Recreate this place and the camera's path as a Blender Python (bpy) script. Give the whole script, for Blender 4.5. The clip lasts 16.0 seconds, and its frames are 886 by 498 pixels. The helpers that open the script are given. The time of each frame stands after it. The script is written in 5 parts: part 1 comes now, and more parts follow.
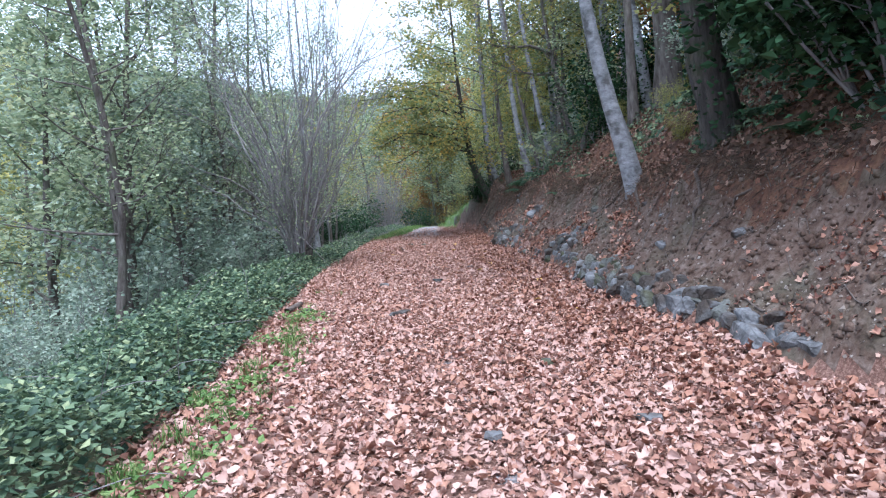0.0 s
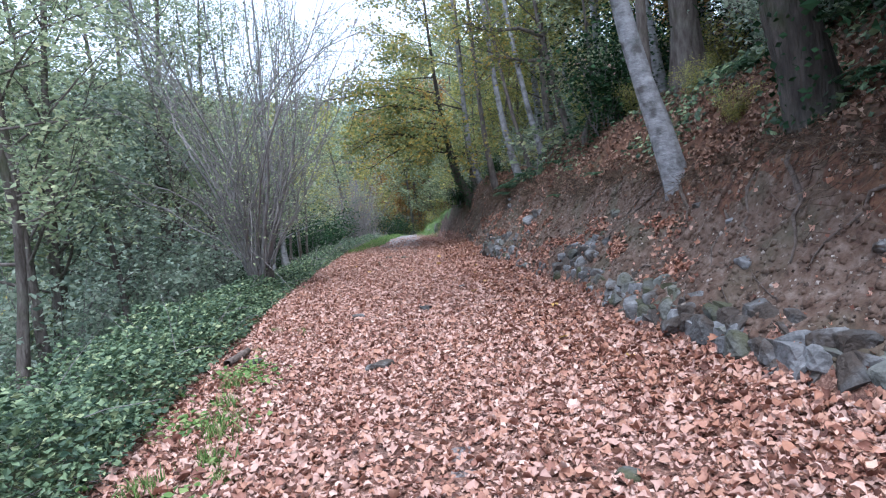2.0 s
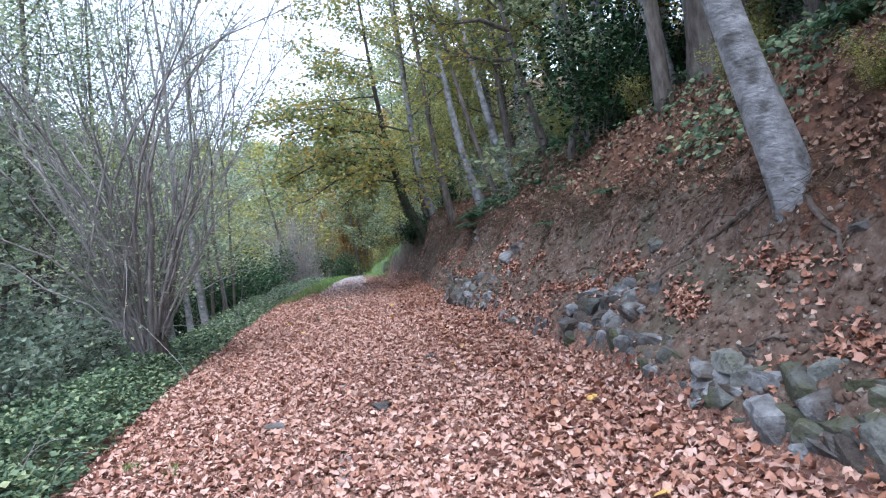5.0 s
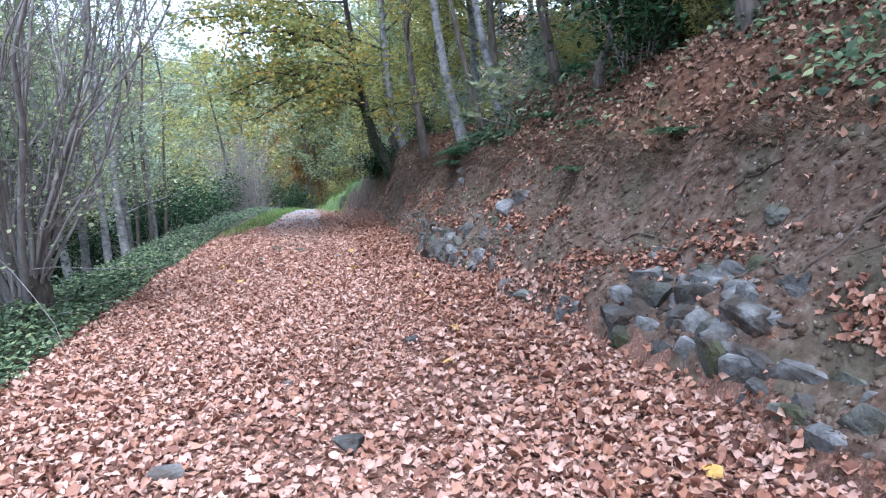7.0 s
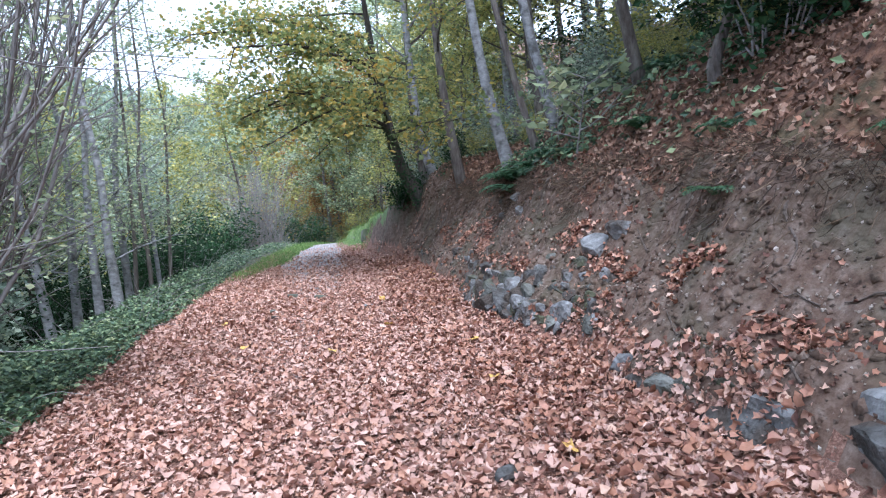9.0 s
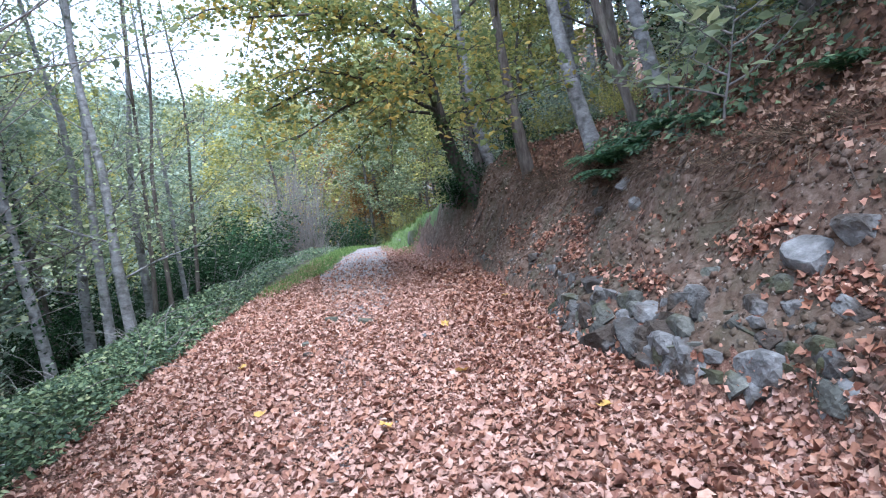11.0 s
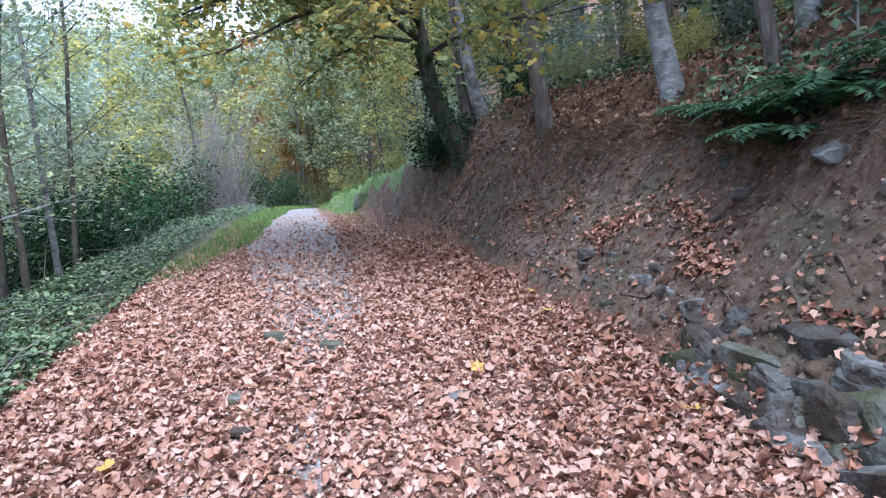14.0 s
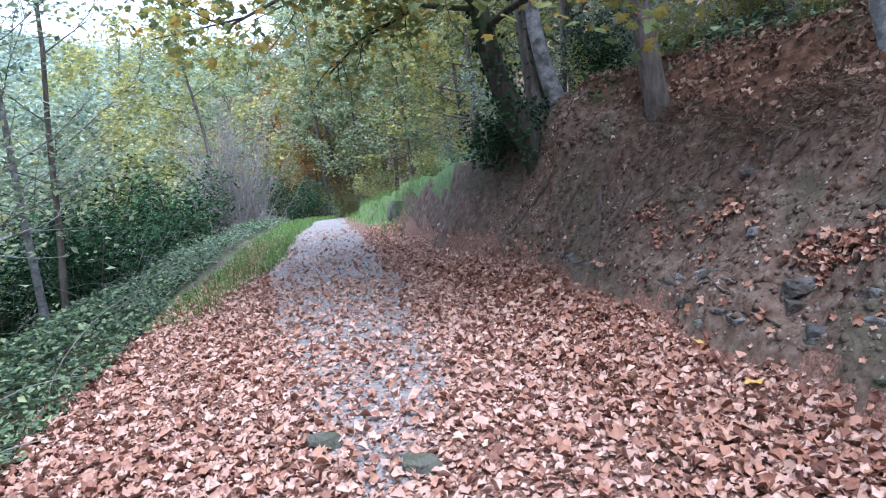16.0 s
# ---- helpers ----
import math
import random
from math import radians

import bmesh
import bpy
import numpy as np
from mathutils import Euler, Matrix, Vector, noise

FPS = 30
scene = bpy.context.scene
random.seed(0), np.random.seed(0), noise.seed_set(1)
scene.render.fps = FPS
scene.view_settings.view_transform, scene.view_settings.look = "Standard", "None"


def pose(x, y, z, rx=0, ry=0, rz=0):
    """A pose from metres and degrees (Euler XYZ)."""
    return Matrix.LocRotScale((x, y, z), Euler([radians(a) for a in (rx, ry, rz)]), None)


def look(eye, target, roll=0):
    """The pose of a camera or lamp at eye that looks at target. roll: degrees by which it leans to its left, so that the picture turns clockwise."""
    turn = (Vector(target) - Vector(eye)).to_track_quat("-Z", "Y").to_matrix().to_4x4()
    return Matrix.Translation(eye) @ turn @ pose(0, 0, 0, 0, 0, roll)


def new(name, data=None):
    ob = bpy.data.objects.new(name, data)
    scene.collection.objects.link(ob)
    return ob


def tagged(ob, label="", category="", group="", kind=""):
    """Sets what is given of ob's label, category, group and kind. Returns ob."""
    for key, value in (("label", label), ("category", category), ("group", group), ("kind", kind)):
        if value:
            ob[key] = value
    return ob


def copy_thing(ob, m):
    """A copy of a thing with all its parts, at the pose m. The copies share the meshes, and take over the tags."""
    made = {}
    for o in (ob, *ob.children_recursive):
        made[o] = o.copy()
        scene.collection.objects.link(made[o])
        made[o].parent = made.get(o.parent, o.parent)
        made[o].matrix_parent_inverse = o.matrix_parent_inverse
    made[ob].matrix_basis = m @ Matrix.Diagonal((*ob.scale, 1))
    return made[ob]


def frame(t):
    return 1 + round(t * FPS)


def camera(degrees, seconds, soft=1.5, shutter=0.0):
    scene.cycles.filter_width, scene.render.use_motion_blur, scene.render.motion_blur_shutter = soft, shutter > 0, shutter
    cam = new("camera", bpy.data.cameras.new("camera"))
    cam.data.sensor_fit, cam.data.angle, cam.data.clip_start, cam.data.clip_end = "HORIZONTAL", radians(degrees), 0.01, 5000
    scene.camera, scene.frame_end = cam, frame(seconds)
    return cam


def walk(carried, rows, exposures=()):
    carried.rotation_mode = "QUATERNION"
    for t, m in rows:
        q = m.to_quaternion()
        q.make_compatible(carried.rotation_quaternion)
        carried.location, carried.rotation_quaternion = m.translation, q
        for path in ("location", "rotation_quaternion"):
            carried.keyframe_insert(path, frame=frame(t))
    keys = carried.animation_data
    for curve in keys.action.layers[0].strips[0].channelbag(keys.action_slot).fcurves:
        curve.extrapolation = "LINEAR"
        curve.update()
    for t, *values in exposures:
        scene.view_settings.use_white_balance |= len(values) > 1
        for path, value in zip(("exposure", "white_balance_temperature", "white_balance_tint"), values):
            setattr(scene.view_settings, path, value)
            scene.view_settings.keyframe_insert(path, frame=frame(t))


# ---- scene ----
cam = camera(70.0, 16.0, soft=1.15)
METRES, EYE, TILT, LEAN, TURN = 18.3, 1.5, 0.0, 0.0, 0.0
ROWS = [
    (0.0, 0.0, 0.0, 0.0, -0.3, -4.43, 3.92),
    (0.5, -0.0086, 0.0319, -0.002, -4.44, -7.65, 5.05),
    (1.0, -0.0093, 0.0634, -0.0005, -4.83, -8.45, 4.3),
    (1.5, -0.0106, 0.0933, 0.0007, -3.83, -8.24, 5.13),
    (2.0, -0.0071, 0.1229, 0.0021, -2.5, -4.1, 5.61),
    (2.5, -0.0056, 0.1533, 0.0029, -3.54, -2.38, 3.07),
    (3.0, -0.0063, 0.1815, 0.002, -2.83, 0.23, 3.33),
    (3.5, -0.0049, 0.2087, 0.0033, -4.78, 0.56, 6.97),
    (6.0, -0.0093, 0.3645, 0.0055, -10.15, -5.08, 5.46),
    (6.5, -0.0135, 0.3966, 0.0069, -11.7, -6.71, 1.44),
    (7.0, -0.0107, 0.4287, 0.0057, -11.48, -7.54, 3.37),
    (7.5, -0.0117, 0.4615, 0.0033, -10.48, -8.57, 2.24),
    (8.0, -0.0084, 0.4931, 0.0052, -13.05, -6.95, 4.95),
    (8.5, -0.0096, 0.5223, 0.0061, -8.87, -5.08, 5.32),
    (9.0, -0.0135, 0.553, 0.0065, -10.0, -4.91, 5.02),
    (9.5, -0.0129, 0.5871, 0.0056, -6.3, -4.61, 6.91),
    (12.0, -0.0237, 0.7437, 0.0069, -6.33, -4.88, 7.11),
    (12.5, -0.0322, 0.7738, 0.0063, -7.57, -4.16, 3.01),
    (13.0, -0.0365, 0.8036, 0.0035, -13.46, -6.2, 3.84),
    (13.5, -0.0367, 0.8383, 0.0046, -11.6, -8.35, 5.76),
    (14.0, -0.0422, 0.8682, 0.0073, -13.03, -8.78, 3.0),
    (14.5, -0.0435, 0.8997, 0.0066, -9.68, -10.3, 4.53),
    (15.0, -0.0491, 0.931, 0.005, -8.97, -10.51, 1.51),
    (15.5, -0.0518, 0.9614, 0.0042, -12.06, -10.25, 4.51),
    (16.0, -0.053, 0.9927, 0.0059, -11.69, -8.53, 5.51),
]
walk(cam, [(t, pose(0, 0, EYE, TILT, LEAN, TURN) @ pose(METRES * x, METRES * y, METRES * z, 90 + pitch, roll, yaw)) for t, x, y, z, yaw, pitch, roll in ROWS],
     exposures=[(0.0, 1.0, 5250, 12), (3.5, 0.92, 5450, 13), (6.5, 1.35, 5300, 12), (7.5, 1.4, 5250, 12), (9.5, 1.35, 5300, 12), (12.5, 1.35, 5250, 12), (16.0, 1.4, 5150, 13)])

# ---- world, sun, exposure ----
world = bpy.data.worlds.new("overcast_sky")
scene.world = world
world.use_nodes = True
wn, wl = world.node_tree.nodes, world.node_tree.links
wn.clear()
sky = wn.new("ShaderNodeTexSky")
sky.sky_type, sky.sun_disc = "NISHITA", False
sky.sun_elevation, sky.sun_rotation = radians(63), radians(177)
sky.air_density, sky.dust_density, sky.ozone_density = 1.0, 6.0, 1.0
soft_sky = wn.new("ShaderNodeMixRGB")
soft_sky.inputs[0].default_value = 0.72
soft_sky.inputs[2].default_value = (10.6, 11.6, 12.9, 1)
wb = wn.new("ShaderNodeBackground")
wb.inputs[1].default_value = 0.11
wo = wn.new("ShaderNodeOutputWorld")
wl.new(sky.outputs[0], soft_sky.inputs[1])
wl.new(soft_sky.outputs[0], wb.inputs[0])
wl.new(wb.outputs[0], wo.inputs[0])
sun_data = bpy.data.lights.new("sun", "SUN")
sun_data.energy, sun_data.angle, sun_data.color = 2.7, radians(28), (1.0, 0.96, 0.9)
sun = new("sun", sun_data)
sun.matrix_world = look((0.5, -11, 22), (0, 0, 0))


# ---- materials ----
def material(name, colours, scale=6.0, rough=0.9, bump=0.3, detail=8.0, island=0.0, random_ob=0.0, translucent=0.0,
             grain=None, stain=None, bump_scale=None, spec=0.3, stretch=(1, 1, 1), placed=False):
    """Noise through a ramp of colours (position, r, g, b); island or random_ob mixes in a random value per leaf or object;
    stain: (colour, scale, threshold, amount) lays larger patches over it."""
    m = bpy.data.materials.new(name)
    m.use_nodes = True
    n, l = m.node_tree.nodes, m.node_tree.links
    n.clear()
    out = n.new("ShaderNodeOutputMaterial")
    bsdf = n.new("ShaderNodeBsdfPrincipled")
    bsdf.inputs["Roughness"].default_value = rough
    bsdf.inputs["Specular IOR Level"].default_value = spec
    coord = n.new("ShaderNodeTexCoord")
    mapping = n.new("ShaderNodeMapping")
    mapping.inputs["Scale"].default_value = stretch
    place = n.new("ShaderNodeNewGeometry").outputs["Position"] if placed else coord.outputs["Object"]
    l.new(place, mapping.inputs[0])
    tex = n.new("ShaderNodeTexNoise")
    tex.inputs["Scale"].default_value, tex.inputs["Detail"].default_value = scale, detail
    tex.inputs["Roughness"].default_value = 0.65
    l.new(mapping.outputs[0], tex.inputs[0])
    ramp = n.new("ShaderNodeValToRGB")
    while len(ramp.color_ramp.elements) < len(colours):
        ramp.color_ramp.elements.new(0.5)
    for e, (p, r, g, b) in zip(ramp.color_ramp.elements, colours):
        e.position, e.color = p, (r, g, b, 1)
    value = tex.outputs[0]
    if island or random_ob:
        if island:
            source, weight = n.new("ShaderNodeNewGeometry").outputs["Random Per Island"], island
        else:
            source, weight = n.new("ShaderNodeObjectInfo").outputs["Random"], random_ob
        mix = n.new("ShaderNodeMix")
        mix.inputs[0].default_value = weight
        l.new(value, mix.inputs[2])
        l.new(source, mix.inputs[3])
        value = mix.outputs[0]
    l.new(value, ramp.inputs[0])
    colour = ramp.outputs[0]
    if stain:
        (r, g, b), s_scale, threshold, amount = stain
        st = n.new("ShaderNodeTexNoise")
        st.inputs["Scale"].default_value, st.inputs["Detail"].default_value = s_scale, 6
        l.new(place, st.inputs[0])
        mr = n.new("ShaderNodeMapRange")
        mr.inputs[1].default_value, mr.inputs[2].default_value = threshold, threshold + 0.12
        mr.inputs[4].default_value = amount
        l.new(st.outputs[0], mr.inputs[0])
        mx = n.new("ShaderNodeMixRGB")
        mx.inputs[2].default_value = (r, g, b, 1)
        l.new(mr.outputs[0], mx.inputs[0])
        l.new(colour, mx.inputs[1])
        colour = mx.outputs[0]
    l.new(colour, bsdf.inputs["Base Color"])
    if bump:
        bt = n.new("ShaderNodeTexNoise")
        bt.inputs["Scale"].default_value, bt.inputs["Detail"].default_value = bump_scale or scale * 3, 10
        l.new(mapping.outputs[0], bt.inputs[0])
        bp = n.new("ShaderNodeBump")
        bp.inputs["Strength"].default_value, bp.inputs["Distance"].default_value = bump, 0.03
        l.new(bt.outputs[0], bp.inputs["Height"])
        l.new(bp.outputs[0], bsdf.inputs["Normal"])
    surface = bsdf.outputs[0]
    if translucent:
        tr = n.new("ShaderNodeBsdfTranslucent")
        l.new(colour, tr.inputs[0])
        ms = n.new("ShaderNodeMixShader")
        ms.inputs[0].default_value = translucent
        l.new(surface, ms.inputs[1])
        l.new(tr.outputs[0], ms.inputs[2])
        surface = ms.outputs[0]
    l.new(surface, out.inputs[0])
    return m


M_PATH = material("leafy_soil", [(0.3, 0.08, 0.042, 0.031), (0.5, 0.19, 0.1, 0.073), (0.7, 0.4, 0.25, 0.195)], 42, 0.95, 0.8, stain=((0.13, 0.1, 0.09), 1.1, 0.6, 0.4))
M_EARTH = material("bank_earth", [(0.3, 0.03, 0.017, 0.012), (0.45, 0.092, 0.056, 0.04), (0.58, 0.135, 0.095, 0.074), (0.72, 0.22, 0.172, 0.145)], 9, 0.95, 1.0, detail=14, stain=((0.075, 0.072, 0.048), 1.3, 0.5, 0.6), bump_scale=16)
M_LITTER = material("hillside_litter", [(0.3, 0.03, 0.018, 0.013), (0.5, 0.1, 0.048, 0.03), (0.7, 0.19, 0.1, 0.06)], 9, 0.95, 0.8, stain=((0.05, 0.06, 0.03), 0.9, 0.55, 0.6))
M_GRAVEL = material("gravel", [(0.3, 0.11, 0.095, 0.092), (0.5, 0.24, 0.215, 0.212), (0.7, 0.37, 0.345, 0.345)], 30, 0.9, 0.7, stain=((0.22, 0.13, 0.1), 1.6, 0.53, 0.6))
M_FLOOR = material("woodland_floor", [(0.3, 0.03, 0.03, 0.018), (0.5, 0.075, 0.075, 0.04), (0.7, 0.13, 0.11, 0.06)], 6, 0.95, 0.8, stain=((0.06, 0.09, 0.035), 0.5, 0.5, 0.7))
M_TURF = material("turf", [(0.3, 0.045, 0.07, 0.025), (0.5, 0.09, 0.14, 0.045), (0.7, 0.15, 0.21, 0.075)], 8, 0.9, 0.6, stain=((0.16, 0.14, 0.07), 1.5, 0.56, 0.6))
M_FALLEN = material("fallen_leaf", [(0.06, 0.13, 0.06, 0.045), (0.25, 0.26, 0.125, 0.09), (0.42, 0.4, 0.22, 0.15), (0.58, 0.41, 0.255, 0.21), (0.78, 0.5, 0.325, 0.265), (0.98, 0.66, 0.5, 0.42)], 30, 0.7, 0.35, island=0.72, translucent=0.12, bump_scale=40)
# Russet of the bank drift; its dark tones also carry shade and wet.
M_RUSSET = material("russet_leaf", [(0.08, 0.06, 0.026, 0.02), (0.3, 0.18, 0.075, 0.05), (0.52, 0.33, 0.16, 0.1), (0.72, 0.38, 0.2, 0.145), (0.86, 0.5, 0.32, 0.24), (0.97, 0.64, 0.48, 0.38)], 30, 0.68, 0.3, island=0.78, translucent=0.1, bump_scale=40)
# Hillside leaves: the wood's shade, with the wet, is put into darker browns.
M_SHADED_LEAF = material("shaded_brown_leaf", [(0.08, 0.045, 0.028, 0.02), (0.34, 0.12, 0.065, 0.043), (0.58, 0.23, 0.125, 0.085), (0.8, 0.3, 0.19, 0.135), (0.97, 0.5, 0.36, 0.27)], 30, 0.75, 0.3, island=0.78, translucent=0.1, bump_scale=40)
M_FALLEN_Y = material("fallen_leaf_yellow", [(0.3, 0.45, 0.25, 0.07), (0.7, 0.62, 0.42, 0.13)], 9, 0.7, 0.2, island=0.5, translucent=0.2)
# Green and blue-green leaves: valley haze is put into the colour, paler and greyer.
M_GREEN = material("leaf_green", [(0.1, 0.11, 0.15, 0.09), (0.45, 0.26, 0.32, 0.185), (0.75, 0.42, 0.47, 0.29), (0.95, 0.58, 0.56, 0.3)], 3, 0.42, 0, island=0.75, translucent=0.5, spec=0.5)
M_HAZY_BLUEGREEN = material("hazy_bluegreen_leaf", [(0.1, 0.12, 0.165, 0.13), (0.5, 0.29, 0.36, 0.275), (0.9, 0.5, 0.56, 0.44)], 3, 0.4, 0, island=0.75, translucent=0.48, spec=0.5)
M_YELLOW = material("leaf_yellow_green", [(0.1, 0.12, 0.14, 0.06), (0.45, 0.32, 0.33, 0.115), (0.75, 0.5, 0.46, 0.15), (0.95, 0.6, 0.43, 0.13)], 2.5, 0.55, 0, island=0.7, translucent=0.45)
M_AUTUMN = material("leaf_autumn", [(0.16, 0.11, 0.155, 0.07), (0.46, 0.22, 0.26, 0.1), (0.62, 0.37, 0.33, 0.1), (0.82, 0.52, 0.33, 0.07), (0.95, 0.55, 0.22, 0.05)], 1.2, 0.55, 0, island=0.5, translucent=0.52)
M_RUST = material("leaf_rust", [(0.2, 0.2, 0.09, 0.03), (0.5, 0.36, 0.18, 0.06), (0.8, 0.45, 0.3, 0.1)], 2, 0.6, 0, island=0.7, translucent=0.4)
M_LAUREL = material("laurel_leaf", [(0.1, 0.009, 0.024, 0.011), (0.5, 0.024, 0.058, 0.024), (0.9, 0.06, 0.12, 0.055)], 3, 0.7, 0, island=0.8, translucent=0.08, spec=0.12)
M_BRAMBLE = material("bramble_leaf", [(0.1, 0.022, 0.045, 0.03), (0.45, 0.08, 0.125, 0.07), (0.75, 0.17, 0.235, 0.125), (0.96, 0.4, 0.42, 0.22)], 2, 0.5, 0, island=0.75, translucent=0.25)
M_GRASS = material("grass_blade", [(0.1, 0.06, 0.12, 0.03), (0.5, 0.13, 0.22, 0.06), (0.9, 0.28, 0.35, 0.13)], 2, 0.55, 0, island=0.8, translucent=0.35)
M_STRAW = material("dry_strand", [(0.1, 0.03, 0.019, 0.013), (0.5, 0.075, 0.05, 0.034), (0.9, 0.17, 0.12, 0.08)], 2, 0.9, 0, island=0.8)
M_FERN = material("fern_frond", [(0.1, 0.02, 0.055, 0.028), (0.5, 0.045, 0.105, 0.05), (0.9, 0.1, 0.17, 0.075)], 2, 0.5, 0, island=0.7, translucent=0.3)
M_BARK_GREY = material("smooth_grey_bark", [(0.3, 0.11, 0.11, 0.113), (0.5, 0.24, 0.24, 0.25), (0.7, 0.37, 0.37, 0.385)], 7, 0.85, 0.7, stain=((0.07, 0.067, 0.063), 4.5, 0.55, 0.85), stretch=(1, 1, 1.6))
M_BARK_BROWN = material("brown_bark", [(0.3, 0.05, 0.04, 0.034), (0.5, 0.13, 0.11, 0.1), (0.7, 0.22, 0.2, 0.18)], 12, 0.9, 0.9, stretch=(1, 1, 0.25), stain=((0.07, 0.09, 0.04), 1.6, 0.56, 0.5))
M_BARK_DARK = material("dark_mossy_bark", [(0.3, 0.025, 0.022, 0.02), (0.5, 0.06, 0.052, 0.046), (0.7, 0.12, 0.1, 0.09)], 12, 0.92, 1.0, stretch=(1, 1, 0.25), stain=((0.04, 0.06, 0.02), 1.8, 0.55, 0.6))
M_TWIG = material("twig_bark", [(0.3, 0.11, 0.1, 0.098), (0.7, 0.3, 0.28, 0.275)], 10, 0.9, 0.3, stretch=(1, 1, 0.3))
M_ROCK = material("slate_rock", [(0.28, 0.035, 0.033, 0.031), (0.5, 0.11, 0.107, 0.106), (0.72, 0.25, 0.248, 0.25)], 6, 0.85, 1.0, random_ob=0.3, stain=((0.055, 0.042, 0.034), 3.2, 0.44, 0.95), bump_scale=26, placed=True)
M_ROCK_MOSS = material("mossy_rock", [(0.28, 0.035, 0.034, 0.03), (0.5, 0.1, 0.1, 0.09), (0.72, 0.2, 0.2, 0.18)], 7, 0.9, 0.9, random_ob=0.3, stain=((0.06, 0.06, 0.028), 3.0, 0.47, 0.8), bump_scale=26, placed=True)
M_ROCK_PALE = material("pale_rock", [(0.28, 0.06, 0.058, 0.057), (0.5, 0.15, 0.148, 0.15), (0.72, 0.3, 0.3, 0.305)], 6, 0.85, 0.8, stain=((0.07, 0.055, 0.045), 4.0, 0.52, 0.8), bump_scale=26, placed=True)
M_SLAB = material("lichened_slab", [(0.3, 0.07, 0.07, 0.06), (0.5, 0.17, 0.17, 0.155), (0.7, 0.3, 0.3, 0.28)], 4, 0.9, 0.8, stain=((0.09, 0.12, 0.05), 1.4, 0.46, 0.8), bump_scale=16, placed=True)
M_ROOT = material("root_bark", [(0.3, 0.045, 0.034, 0.028), (0.7, 0.16, 0.125, 0.105)], 14, 0.9, 0.6)


# ---- mesh helpers ----
rng = np.random.default_rng(7)


def raw_mesh(name, verts, faces, smooth=True):
    me = bpy.data.meshes.new(name)
    verts, faces = np.asarray(verts, np.float32), np.asarray(faces, np.int32)
    k = faces.shape[1]
    me.vertices.add(len(verts))
    me.vertices.foreach_set("co", verts.ravel())
    me.loops.add(faces.size)
    me.loops.foreach_set("vertex_index", faces.ravel())
    me.polygons.add(len(faces))
    me.polygons.foreach_set("loop_start", np.arange(0, faces.size, k, dtype=np.int32))
    me.polygons.foreach_set("use_smooth", np.full(len(faces), smooth))
    me.update(calc_edges=True)
    return me


def part(name, me, mat, parent, label="", kind=""):
    me.materials.append(mat)
    ob = new(name, me)
    ob.parent = parent
    return tagged(ob, label=label, kind=kind)


def thing(name, at, label, category, group="", kind=""):
    ob = new(name)
    ob.empty_display_size = 0.2
    ob.matrix_basis = at
    return tagged(ob, label, category, group, kind)


def lattice(ix, iy, seed):
    h = (ix.astype(np.int64) * 374761393 + iy.astype(np.int64) * 668265263 + seed * 2147483647) & 0x7FFFFFFF
    h = ((h ^ (h >> 13)) * 1274126177) & 0x7FFFFFFF
    return ((h ^ (h >> 16)) & 0xFFFF) / 65535.0


def value_noise(x, y, scale, seed=0, octaves=3):
    """Smooth noise about -1..1 with features of about that many metres."""
    total, amp, norm = 0.0, 1.0, 0.0
    for o in range(octaves):
        u, v = np.asarray(x) / scale, np.asarray(y) / scale
        iu, iv = np.floor(u), np.floor(v)
        fu, fv = u - iu, v - iv
        fu, fv = fu * fu * (3 - 2 * fu), fv * fv * (3 - 2 * fv)
        a, b = lattice(iu, iv, seed + o), lattice(iu + 1, iv, seed + o)
        c, d = lattice(iu, iv + 1, seed + o), lattice(iu + 1, iv + 1, seed + o)
        total = total + amp * ((a * (1 - fu) + b * fu) * (1 - fv) + (c * (1 - fu) + d * fu) * fv)
        norm += amp
        amp, scale = amp * 0.5, scale * 0.47
    return 2 * total / norm - 1


# ---- the lie of the land ----
def right_edge(y):
    e = np.interp(y, [0, 5, 7, 9, 12, 14, 16, 18, 20, 22, 23, 25, 26, 27, 28, 32, 34, 37, 40, 44, 50], [3.0, 2.6, 2.15, 1.95, 1.95, 1.8, 1.75, 1.5, 1.58, 1.68, 1.66, 1.58, 1.5, 1.28, 1.02, 0.88, 0.6, 0.25, 0.7, 2.2, 6.0])
    return e + 0.14 * value_noise(np.asarray(y), 3.3, 1.1, 5, 2)


def left_edge(y):
    e = np.interp(y, [-5, 0, 3.5, 7.8, 13, 16, 20, 24, 27, 30, 34, 38, 41, 44, 50], [-1.9, -1.95, -2.0, -2.43, -2.8, -2.9, -3.0, -3.0, -2.75, -2.5, -2.3, -1.75, -1.1, 0.3, 3.5])
    return e + 0.1 * value_noise(np.asarray(y), 7.7, 1.3, 9, 2)


